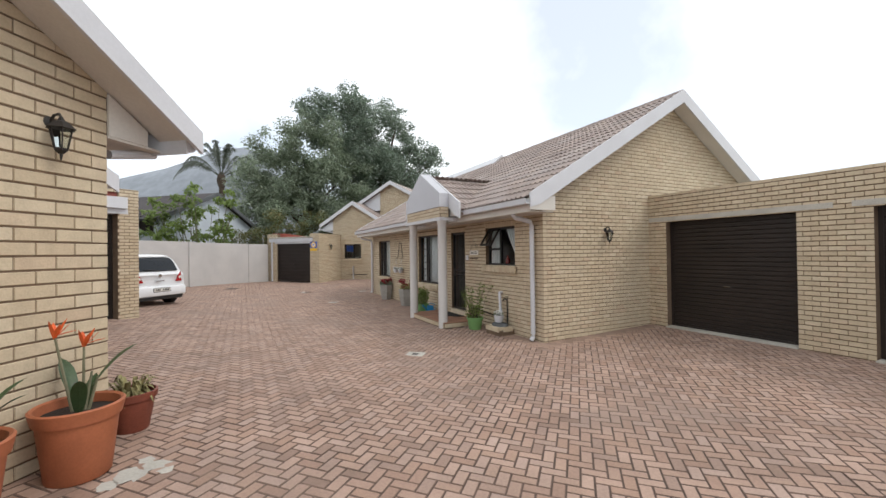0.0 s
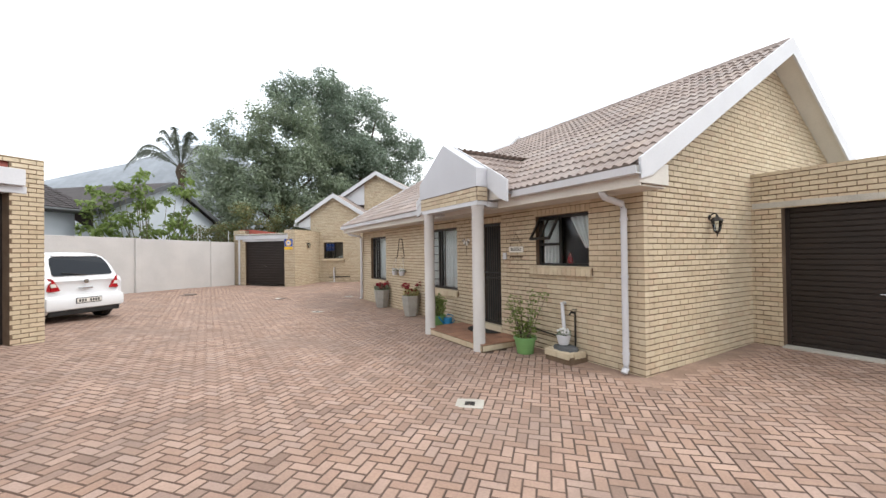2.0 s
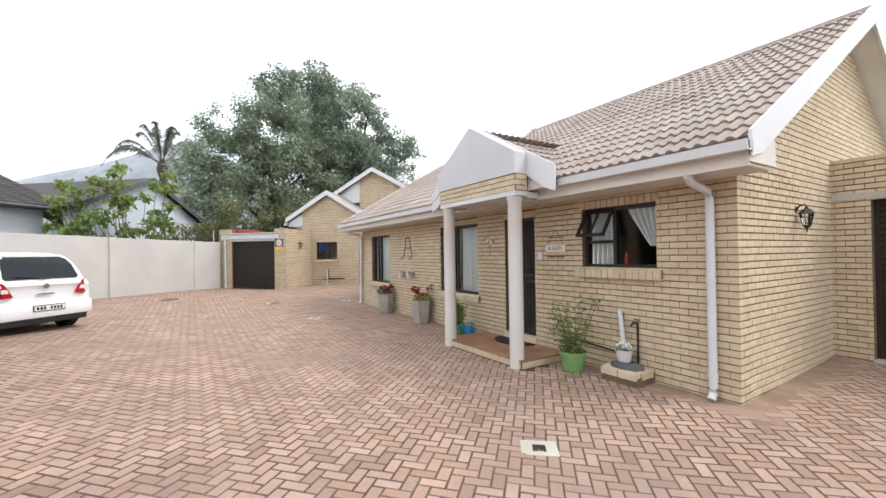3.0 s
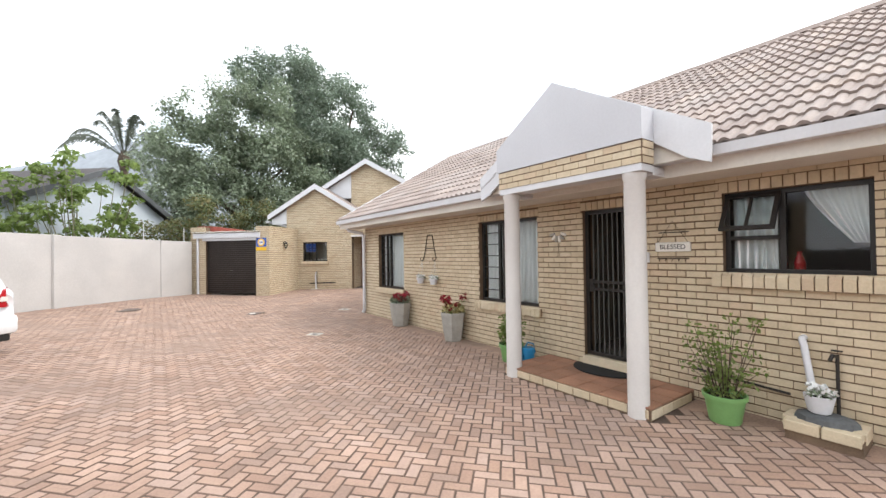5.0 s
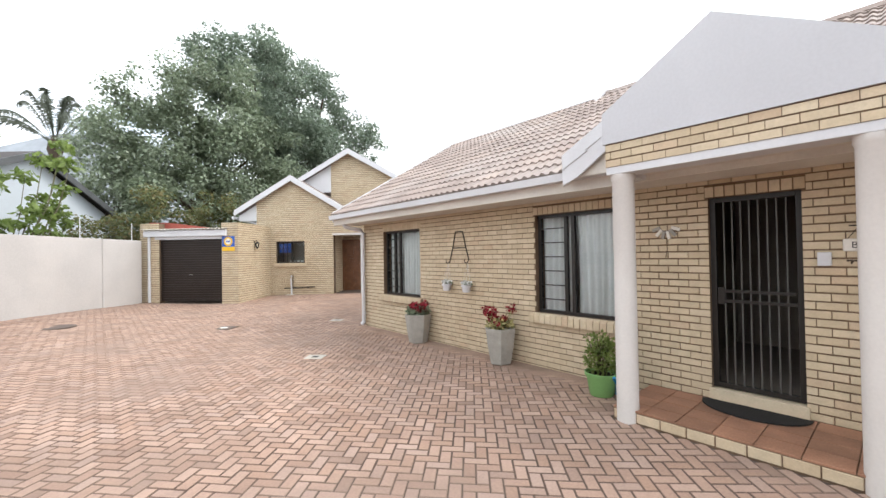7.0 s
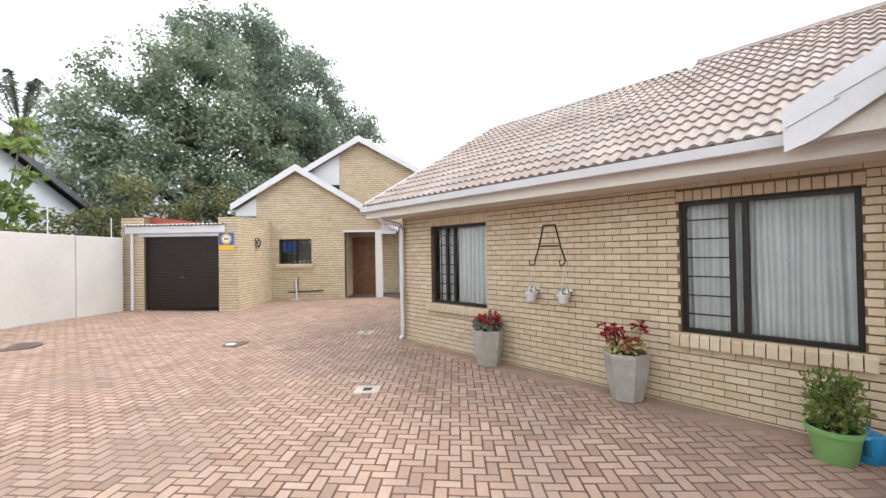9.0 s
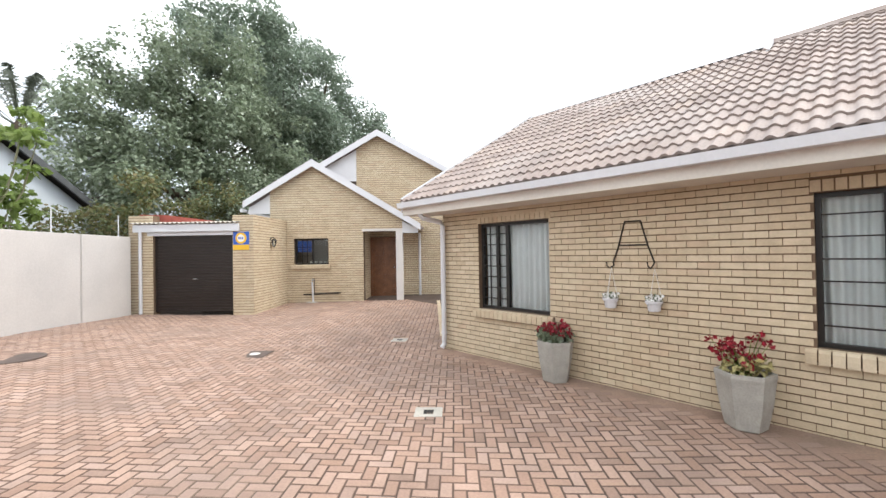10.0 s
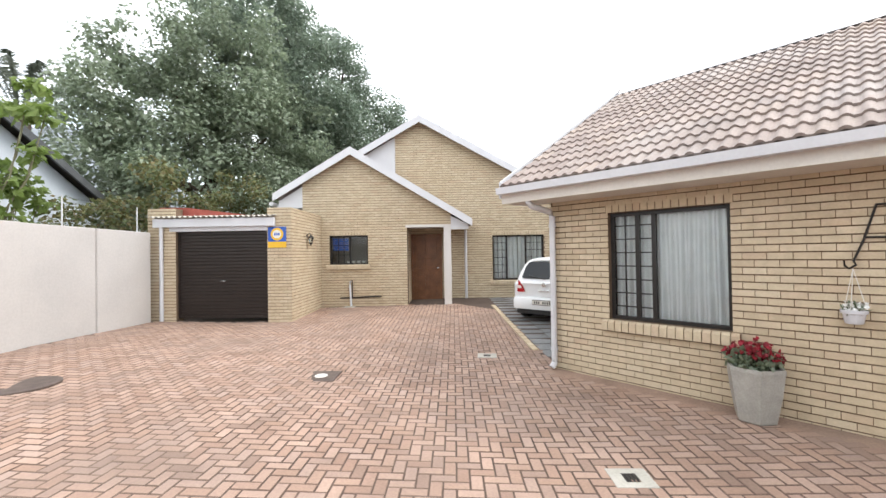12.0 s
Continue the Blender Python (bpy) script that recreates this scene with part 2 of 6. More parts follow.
class Shape:
    """Collects simple bevelled solids into one mesh."""

    def __init__(self):
        self.bm = bmesh.new()

    def _take(self, verts, m):
        if m is not None:
            bmesh.ops.transform(self.bm, matrix=m, verts=verts)

    def box(self, x0, x1, y0, y1, z0, z1, bevel=0.0, m=None):
        g = bmesh.ops.create_cube(self.bm, size=1.0)
        vs = g["verts"]
        for v in vs:
            v.co = Vector((x0 + (v.co.x + 0.5) * (x1 - x0), y0 + (v.co.y + 0.5) * (y1 - y0), z0 + (v.co.z + 0.5) * (z1 - z0)))
        if bevel:
            es = list({e for v in vs for e in v.link_edges})
            r = bmesh.ops.bevel(self.bm, geom=es, offset=bevel, segments=2, affect="EDGES", profile=0.5)
            vs = list({v for f in r["faces"] for v in f.verts} | {v for v in vs if v.is_valid})
        self._take(vs, m)
        return self

    def prism(self, poly, depth, m=None):
        """poly in (x, z), extruded along +y by depth."""
        a = [self.bm.verts.new((x, 0, z)) for x, z in poly]
        c = [self.bm.verts.new((x, depth, z)) for x, z in poly]
        k = len(poly)
        self.bm.faces.new(a)
        self.bm.faces.new(c[::-1])
        for i in range(k):
            self.bm.faces.new((a[i], c[i], c[(i + 1) % k], a[(i + 1) % k]))
        self._take(a + c, m)
        return self

    def lathe(self, profile, seg=24, m=None, close=True):
        """profile of (r, z)."""
        rings = []
        for r, z in profile:
            rings.append([self.bm.verts.new((r * math.cos(2 * math.pi * i / seg), r * math.sin(2 * math.pi * i / seg), z)) for i in range(seg)])
        for a, c in zip(rings, rings[1:]):
            for i in range(seg):
                self.bm.faces.new((a[i], a[(i + 1) % seg], c[(i + 1) % seg], c[i]))
        if close:
            self.bm.faces.new(rings[0][::-1])
            self.bm.faces.new(rings[-1])
        self._take([v for r in rings for v in r], m)
        return self

    def tube(self, pts, radius, seg=8, r_end=None):
        pts = [Vector(p) for p in pts]
        rings = []
        for i, p in enumerate(pts):
            d = (pts[min(i + 1, len(pts) - 1)] - pts[max(i - 1, 0)]).normalized()
            a = d.orthogonal().normalized() if abs(d.z) < 0.99 else Vector((1, 0, 0))
            if abs(d.z) < 0.99:
                a = d.cross(Vector((0, 0, 1))).normalized()
            c = d.cross(a)
            r = radius if r_end is None else radius + (r_end - radius) * i / (len(pts) - 1)
            rings.append([self.bm.verts.new(p + a * r * math.cos(2 * math.pi * k / seg) + c * r * math.sin(2 * math.pi * k / seg)) for k in range(seg)])
        for a, c in zip(rings, rings[1:]):
            for k in range(seg):
                self.bm.faces.new((a[k], a[(k + 1) % seg], c[(k + 1) % seg], c[k]))
        self.bm.faces.new(rings[0][::-1])
        self.bm.faces.new(rings[-1])
        return self

    def done(self, name, mat, parent=None, m=None, smooth=False):
        bmesh.ops.recalc_face_normals(self.bm, faces=self.bm.faces[:])
        me = bpy.data.meshes.new(name)
        self.bm.to_mesh(me)
        self.bm.free()
        me.materials.append(mat)
        if smooth:
            me.polygons.foreach_set("use_smooth", [True] * len(me.polygons))
            me.set_sharp_from_angle(angle=radians(40))
        return put(name, me, parent, m)


def smoothstep(a, b, x):
    t = min(1, max(0, (x - a) / (b - a)))
    return t * t * (3 - 2 * t)


def ground_height(x, y):
    """The yard falls to a shallow channel at x = 2.9 and rises a little towards the back garage."""
    d = x - 2.9
    s = math.sqrt(d * d + 0.3) - 0.55
    v = 0.055 * min(s, 6) if d < 0 else 0.03 * min(s, 6)
    return -0.08 + v + 0.14 * smoothstep(16, 23, y)


# ---- brick walls ----
COURSE, BRICK_L, JOINT, PERPEND, PROUD = 0.0757, 0.199, 0.0135, 0.0062, 0.009


def clip_poly(poly, a, b):
    """Keep the part of poly to the left of the line a -> b."""
    out = []
    side = lambda p: (b[0] - a[0]) * (p[1] - a[1]) - (b[1] - a[1]) * (p[0] - a[0])
    for i, p in enumerate(poly):
        q = poly[(i + 1) % len(poly)]
        sp, sq = side(p), side(q)
        if sp >= 0:
            out.append(p)
        if (sp < 0) != (sq < 0):
            t = sp / (sp - sq)
            out.append((p[0] + t * (q[0] - p[0]), p[1] + t * (q[1] - p[1])))
    return out


def wall_cells(outline, holes):
    """Cut the outline (convex, counter-clockwise, in x and z) into pieces that leave the rectangular holes free."""
    xs = sorted({min(p[0] for p in outline), max(p[0] for p in outline), *[h[0] for h in holes], *[h[1] for h in holes]})
    cells = []
    for x0, x1 in zip(xs, xs[1:]):
        mid = (x0 + x1) / 2
        cuts = sorted((h[2], h[3]) for h in holes if h[0] < mid < h[1])
        z0 = min(p[1] for p in outline)
        for a, b in cuts + [(max(p[1] for p in outline), None)]:
            if a - z0 > 1e-4:
                cells.append((x0, x1, z0, a))
            z0 = b
    res = []
    for x0, x1, z0, z1 in cells:
        poly = [(x0, z0), (x1, z0), (x1, z1), (x0, z1)]
        for i in range(len(outline)):
            poly = clip_poly(poly, outline[i], outline[(i + 1) % len(outline)])
            if len(poly) < 3:
                break
        if len(poly) >= 3:
            res.append(poly)
    return res


LATE = []  # brick faces, roof tiles and pavers are laid at the end of the file


def brick_wall(name, m, outline, holes=(), thick=0.22, near=None, parts=300, label="cream face-brick wall with brown mortar joints", ends=(True, True),
               soldier=(), kind="structure", parent=None, size=(COURSE, BRICK_L)):
    """A wall whose outer face is local y = 0 facing -y. outline: convex polygon in x, z. holes: x0, x1, z0, z1. soldier: headers on end above these holes."""
    s = Shape()
    for poly in wall_cells(outline, holes):
        s.prism(poly, thick)
    wall = s.done(name, M_MORTAR, parent, m)
    if parent is None:
        tagged(wall, label, "wall", "", kind)
    LATE.append(lambda: lay_bricks(wall, outline, list(holes), near, parts, thick, list(soldier), *size))
    return wall


def brick_solid(poly, y0, y1):
    k = len(poly)
    verts = [(x, y0, z) for x, z in poly] + [(x, y1, z) for x, z in poly]
    faces = [tuple(range(k))] + [(i, i + k, (i + 1) % k + k, (i + 1) % k) for i in range(k)]
    return verts, faces


FULL = {}


def full_brick(length, height, mat, key):
    if key not in FULL:
        b = 0.004
        l, h = length / 2, height / 2
        verts = [(-l, 0, -h), (l, 0, -h), (l, 0, h), (-l, 0, h), (-l + b, -PROUD, -h + b), (l - b, -PROUD, -h + b), (l - b, -PROUD, h - b), (-l + b, -PROUD, h - b)]
        faces = [(4, 5, 6, 7), (0, 1, 5, 4), (1, 2, 6, 5), (2, 3, 7, 6), (3, 0, 4, 7)]
        me = bpy.data.meshes.new("brick")
        me.from_pydata(verts, [], faces)
        me.materials.append(mat)
        FULL[key] = me
    return FULL[key]


def lay_bricks(wall, outline, holes, near, parts, thick, soldier, COURSE, BRICK_L):
    rng = random.Random(wall.name)
    x_lo, x_hi = min(p[0] for p in outline), max(p[0] for p in outline)
    z_lo, z_hi = min(p[1] for p in outline), max(p[1] for p in outline)
    blocked = holes + [(a - 0.03, b + 0.03, t, t + 0.115) for a, b, t in soldier]
    whole, rest = [], []
    base = -0.17
    for row in range(int((z_hi - base) / COURSE) + 1):
        z0 = base + row * COURSE + JOINT / 2
        z1 = z0 + COURSE - JOINT
        if z1 < z_lo:
            continue
        spans = [(x_lo, x_hi)]
        for a, b, c, d in blocked:
            if c < (z0 + z1) / 2 < d:
                spans = [p for s, e in spans for p in ((s, min(e, a)), (max(s, b), e)) if p[1] - p[0] > 0.02]
        x = x_hi + PERPEND / 2 - math.ceil((x_hi - x_lo) / BRICK_L + 1) * BRICK_L + (BRICK_L / 2 if row % 2 else 0)
        while x < x_hi:
            a, b = x + PERPEND / 2, x + BRICK_L - PERPEND / 2
            for s, e in spans:
                p, q = max(a, s), min(b, e)
                if q - p < 0.025:
                    continue
                poly = [(p, z0), (q, z0), (q, z1), (p, z1)]
                for i in range(len(outline)):
                    poly = clip_poly(poly, outline[i], outline[(i + 1) % len(outline)])
                    if len(poly) < 3:
                        break
                if len(poly) < 3:
                    continue
                if len(poly) == 4 and q - p > BRICK_L - PERPEND - 1e-4 and abs(poly[2][1] - poly[0][1] - (z1 - z0)) < 1e-4:
                    whole.append(((p + q) / 2, (z0 + z1) / 2))
                else:
                    rest.append(poly)
            x += BRICK_L
    for a, b, t in soldier:
        n = round((b - a + 0.06) / 0.085)
        w = (b - a + 0.06) / n
        for i in range(n):
            c = a - 0.03 + i * w
            rest.append([(c + 0.006, t + 0.006), (c + w - 0.006, t + 0.006), (c + w - 0.006, t + 0.109), (c + 0.006, t + 0.109)])
    if near:
        whole.sort(key=lambda c: (c[0] - near[0]) ** 2 + (c[1] - near[1]) ** 2)
    single, many = (whole[:parts], whole[parts:]) if near else ([], whole)
    me = full_brick(BRICK_L - PERPEND, COURSE - JOINT, M_BRICK, ("brick", COURSE))
    for x, z in single:
        put("brick", me, wall, Matrix.Translation((x, rng.uniform(-0.001, 0.0012), z)))
    verts, faces, rnd = [], [], []
    hw, hh = (BRICK_L - PERPEND) / 2, (COURSE - JOINT) / 2
    for poly in [[(x - hw, z - hh), (x + hw, z - hh), (x + hw, z + hh), (x - hw, z + hh)] for x, z in many] + rest:
        v, f = brick_solid(poly, -PROUD + rng.uniform(-0.001, 0.0012), 0.0)
        faces += [tuple(i + len(verts) for i in q) for q in f]
        verts += v
        rnd += [rng.random()] * len(f)
    if verts:
        tagged(mesh_ob("brickwork", verts, faces, M_BRICK, wall, None, rnd=rnd), kind="stuff")


# ---- ground ----
def axis(lo, hi, step, far):
    xs = [lo + i * step for i in range(int((hi - lo) / step) + 1)]
    out, d = [], step
    e = xs[-1]
    while e < far:
        d *= 1.6
        e += d
        out.append(e)
    head, d, e = [], step, lo
    while e > -far:
        d *= 1.6
        e -= d
        head.append(e)
    return head[::-1] + xs + out


GX, GY = axis(-8, 12, 0.5, 900), axis(-6, 30, 0.5, 1500)
gv = [(x, y, ground_height(max(-8, min(12, x)), y) - 0.0055) for y in GY for x in GX]
gf = [(j * len(GX) + i, j * len(GX) + i + 1, (j + 1) * len(GX) + i + 1, (j + 1) * len(GX) + i) for j in range(len(GY) - 1) for i in range(len(GX) - 1)]
ground = tagged(mesh_ob("ground", gv, gf, M_GROUND), "sandy brown ground between the clay pavers of the yard", "ground", "", "structure")

# frames of reference: local x along the wall to the right, local y into the wall
FRONT = Matrix.Translation((4.88, 16.26, 0)) @ Matrix.Rotation(radians(-90), 4, "Z")   # x = 16.26 - y
GABLE = Matrix.Translation((4.88, 5.70, 0))                                            # faces -y
BACK = Matrix.Translation((5.04, 24.15, 0)) @ Matrix.Rotation(radians(-45), 4, "Z")     # back house
LEFT_ANGLE = 54.0
LEFT = Matrix.Translation((-1.0, 4.2, 0)) @ Matrix.Rotation(radians(LEFT_ANGLE), 4, "Z") # left gable wall, corner at x = 0
RGAR = Matrix.Translation((7.75, 5.70, 0)) @ Matrix.Rotation(radians(-90), 4, "Z")      # right garage front, x = 5.70 - y
LGAR = Matrix.Translation((-2.2, 11.75, 0)) @ Matrix.Rotation(radians(36), 4, "Z")     # left garage front, right end at x = 0


def front_x(y):
    return 16.26 - y


# ---- main house: front wall ----
K_WIN = (front_x(7.62), front_x(6.54), 1.33, 2.14)
DOOR = (front_x(9.28), front_x(8.55), 0.12, 2.12)
WIN2 = (front_x(11.44), front_x(10.08), 0.73, 2.12)
WIN3 = (front_x(15.44), front_x(14.14), 0.74, 2.09)
brick_wall("wall_front", FRONT, [(0, -0.2), (10.567, -0.2), (10.567, 2.5), (0, 2.5)], [K_WIN, DOOR, WIN2, WIN3], near=(7.5, 1.0),
           soldier=[(K_WIN[0], K_WIN[1], K_WIN[3]), (DOOR[0], DOOR[1], DOOR[3]), (WIN2[0], WIN2[1], WIN2[3]), (WIN3[0], WIN3[1], WIN3[3])])
APEX_X, APEX_Z, SLOPE = 3.62, 5.0, math.tan(radians(30.2))
brick_wall("wall_gable", GABLE, [(-0.007, -0.2), (7.24, -0.2), (7.24, APEX_Z - 0.18 - SLOPE * 3.62), (APEX_X, APEX_Z - 0.18), (-0.007, APEX_Z - 0.18 - SLOPE * 3.62)], [], near=(0.8, 1.2))
brick_wall("wall_end", Matrix.Translation((4.88 + 7.24, 16.26, 0)) @ Matrix.Rotation(radians(180), 4, "Z"),
           [(0, -0.2), (7.24, -0.2), (7.24, APEX_Z - 0.18 - SLOPE * 3.62), (3.62, APEX_Z - 0.18), (0, APEX_Z - 0.18 - SLOPE * 3.62)], [])
s = Shape()
s.box(12.0, 12.2, 5.9, 16.0, -0.1, 2.5)
tagged(s.done("wall_rear", M_PLASTER), "plain plastered rear wall of the brick house", "wall", "", "structure")
# inner shell: floor, ceiling and a partition, so that windows look into rooms
s = Shape()
s.box(5.12, 12.0, 5.95, 16.0, 0.0, 0.1)
tagged(s.done("floor_inner", M_ROOM), "dim tiled floor inside the brick house", "floor", "", "structure")
s = Shape()
s.box(5.12, 12.0, 5.95, 16.0, 2.42, 2.47)
tagged(s.done("ceiling", M_ROOM), "plain ceiling inside the brick house", "ceiling", "", "structure")
for yy in (8.2, 9.75, 12.6):
    s = Shape()
    s.box(5.12, 12.0, yy, yy + 0.1, 0.1, 2.42)
    tagged(s.done("wall_partition", M_ROOM), "plain inner partition wall of the house", "wall", "", "structure")
s = Shape()
s.box(7.9, 8.0, 5.95, 16.0, 0.1, 2.42)
tagged(s.done("wall_spine", M_ROOM), "plain inner spine wall of the house", "wall", "", "structure")

# ---- main roof ----
EAVE_X, EAVE_Z, ROOF_Y0, ROOF_Y1 = 4.34, 2.56, 5.38, 16.72
RIDGE_X, RIDGE_Z = 8.5, EAVE_Z + (8.5 - 4.34) * SLOPE
PITCH = math.atan(SLOPE)


def tile_mesh(width, length):
    """One double-roman tile: two rolls and flat pans between them; local x across, y up the slope, z out of the roof."""
    cols = [0.0]
    for c in (0.25, 0.75):
        cols += [c + d for d in (-0.17, -0.13, -0.07, 0.0, 0.07, 0.13, 0.17)]
    cols.append(1.0)
    verts, faces = [], []
    for u in cols:
        d = min(abs(u - 0.25), abs(u - 0.75)) / 0.17
        z = 0.004 + (0.028 * math.cos(math.pi / 2 * d) ** 0.85 if d < 0.999 else 0.0)
        x = u * width
        verts += [(x, 0, z + 0.026), (x, length, z), (x, 0.004, z - 0.008)]
    for i in range(len(cols) - 1):
        a, b = 3 * i, 3 * (i + 1)
        faces += [(a, b, b + 1, a + 1), (a + 2, b + 2, b, a)]
    return verts, faces


def lay_tiles(roof, m, width, rise, near, parts, keep=None):
    """Courses of tiles on a slope whose lower left corner is at m, x along the eave, y up the slope."""
    tw, tl = 0.268, 0.312
    rng = random.Random(7)
    spots = []
    for r in range(int(rise / tl) + 1):
        for c in range(int(width / tw + 0.5)):
            x, y = c * tw, r * tl
            if y < rise and (keep is None or keep(x + tw / 2, y + tl / 2)):
                spots.append((x, y))
    spots.sort(key=lambda p: (p[0] - near[0]) ** 2 + (p[1] - near[1]) ** 2)
    v, f = tile_mesh(tw, tl + 0.02)
    me = bpy.data.meshes.new("roof_tile")
    me.from_pydata(v, [], f)
    me.materials.append(M_TILE)
    me.polygons.foreach_set("use_smooth", [True] * len(me.polygons))
    me.set_sharp_from_angle(angle=radians(50))
    verts, faces, rnd = [], [], []
    for i, (x, y) in enumerate(spots):
        dz = rng.uniform(0, 0.004)
        if i < parts:
            put("roof_tile", me, roof, m @ Matrix.Translation((x, y, dz)))
        else:
            o = len(verts)
            verts += [tuple(m @ Vector((p[0] + x, p[1] + y, p[2] + dz))) for p in v]
            faces += [tuple(k + o for k in q) for q in f]
            rnd += [rng.random()] * len(f)
    if verts:
        tagged(mesh_ob("tile_courses", verts, faces, M_TILE, roof, rnd=rnd), kind="stuff")


roof = root("roof", Matrix.Identity(4), "weathered red-brown double-roman concrete tile roof on the brick house", "roof", "", "structure")
rise = (RIDGE_X - EAVE_X) / math.cos(PITCH)
slope_m = Matrix.Translation((EAVE_X, ROOF_Y1, EAVE_Z)) @ Matrix.Rotation(radians(-90), 4, "Z") @ Matrix.Rotation(PITCH, 4, "X")
s = Shape()
s.box(0, ROOF_Y1 - ROOF_Y0, 0.02, rise, -0.06, 0.0, m=slope_m)
back_m = Matrix.Translation((RIDGE_X * 2 - EAVE_X, ROOF_Y0, EAVE_Z)) @ Matrix.Rotation(radians(90), 4, "Z") @ Matrix.Rotation(PITCH, 4, "X")
s.box(0, ROOF_Y1 - ROOF_Y0, 0.02, rise, -0.06, 0.02, m=back_m)
s.done("deck", M_TILE, roof)
s = Shape()
n_ridge = 26
step = (ROOF_Y1 - ROOF_Y0) / n_ridge
for i in range(n_ridge):
    s.prism([(-0.13, -0.03), (-0.08, 0.05), (0, 0.085), (0.08, 0.05), (0.13, -0.03), (0.1, -0.04), (0, 0.05), (-0.1, -0.04)], step + 0.02,
            Matrix.Translation((RIDGE_X, ROOF_Y0 + i * step, RIDGE_Z + 0.004 * (i % 2))))
s.done("ridge_tiles", M_TILE, roof)
# bargeboards on both gables, 0.22 deep
for y0, name in ((ROOF_Y0 - 0.03, "bargeboard"), (ROOF_Y1, "bargeboard")):
    s = Shape()
    d = 0.22
    s.prism([(EAVE_X - 0.02, EAVE_Z + 0.03 - d), (EAVE_X + 0.2, EAVE_Z + 0.03 - d + 0.06), (RIDGE_X, RIDGE_Z + 0.05 - d * 1.15), (RIDGE_X, RIDGE_Z + 0.075), (EAVE_X - 0.02, EAVE_Z + 0.05)], 0.03, Matrix.Translation((0, y0, 0)))
    ex = 2 * RIDGE_X - EAVE_X
    s.prism([(RIDGE_X, RIDGE_Z + 0.05 - d * 1.15), (ex - 0.2, EAVE_Z + 0.09 - d), (ex + 0.02, EAVE_Z + 0.03 - d), (ex + 0.02, EAVE_Z + 0.05), (RIDGE_X, RIDGE_Z + 0.075)], 0.03, Matrix.Translation((0, y0, 0)))
    s.done(name, M_WHITE, roof)
# sloping soffit under the gable overhang and level soffit with fascia along the eave
s = Shape()
s.box(0.05, 0.42, 0.05, rise, -0.13, -0.11, m=slope_m)
s.box(ROOF_Y1 - ROOF_Y0 - 0.32, ROOF_Y1 - ROOF_Y0 - 0.01, 0.05, rise, -0.13, -0.11, m=slope_m)
s.box(0.0, 0.32, 0.05, rise, -0.13, -0.11, m=back_m)
s.box(EAVE_X + 0.02, 4.86, ROOF_Y0 + 0.02, ROOF_Y1 - 0.02, 2.30, 2.315)
s.done("soffit", M_SOFFIT, roof)
s = Shape()
s.box(EAVE_X - 0.005, EAVE_X + 0.02, ROOF_Y0, ROOF_Y1, 2.295, 2.53, 0.004)
s.prism([(EAVE_X - 0.02, 2.33), (4.88, 2.33), (4.88, 2.58), (EAVE_X - 0.02, 2.52)], 0.03, Matrix.Translation((0, ROOF_Y0 - 0.01, 0)))
s.done("fascia", M_SOFFIT, roof)
s = Shape()
s.prism([(-0.11, 0.0), (-0.125, 0.09), (-0.115, 0.09), (-0.1, 0.012), (-0.01, 0.012), (-0.01, 0.09), (0, 0.09), (0, 0.0)], ROOF_Y1 - ROOF_Y0 + 0.04, Matrix.Translation((EAVE_X - 0.006, ROOF_Y0 - 0.03, 2.42)))
s.done("gutter", M_WHITE, roof)
LATE.append(lambda: lay_tiles(roof, slope_m @ Matrix.Translation((0.04, -0.1, 0.0)), ROOF_Y1 - ROOF_Y0 - 0.06, rise + 0.05, (5.0, 0.5), 300))
# white-capped verge of the rear wing behind the ridge
s = Shape()
s.prism([(-0.5, -0.27), (0.5, -0.27), (0.0, 0.19)], 0.09, Matrix.Translation((RIDGE_X, 12.1, RIDGE_Z)))
s.prism([(-0.3, -0.12), (0.3, -0.12), (0.0, 0.16)], ROOF_Y1 - 12.25, Matrix.Translation((RIDGE_X, 12.19, RIDGE_Z)))
tagged(s.done("rear_wing_gable", M_WHITE), "white verge step where the raised part of the ridge begins", "gable", "", "structure")


def downpipe(name, x, y, z_top, z_bot, out, label):
    """A square-elbowed white downpipe: out is the way from the wall to the gutter."""
    p = root(name, Matrix.Translation((x, y, 0)), label, "downpipe", "white downpipes")
    s = Shape()
    o = Vector(out)
    s.tube([o * 1.0 + Vector((0, 0, z_top)), o * 1.0 + Vector((0, 0, z_top - 0.19)), o * 0.9 + Vector((0, 0, z_top - 0.235)), o * 0.1 + Vector((0, 0, z_top - 0.3)), Vector((0, 0, z_top - 0.37)), Vector((0, 0, z_bot + 0.12)), Vector((0, 0, z_bot + 0.06)), o * 0.12 + Vector((0, 0, z_bot))], 0.042, 10)
    s.done("pipe", M_WHITE, p, smooth=True)
    for z in (z_bot + 0.25, (z_top + z_bot) / 2, z_top - 0.5):
        s = Shape()
        s.lathe([(0.05, z - 0.015), (0.05, z + 0.015)], 10)
        s.done("bracket", M_WHITE, p)
    return p


downpipe("downpipe", 4.80, 5.92, 2.47, -0.02, (-0.42, 0.0, 0), "white downpipe at the corner of the brick house")
downpipe("downpipe", 4.80, 16.2, 2.47, 0.0, (-0.42, 0.1, 0), "white downpipe at the far end of the house front")

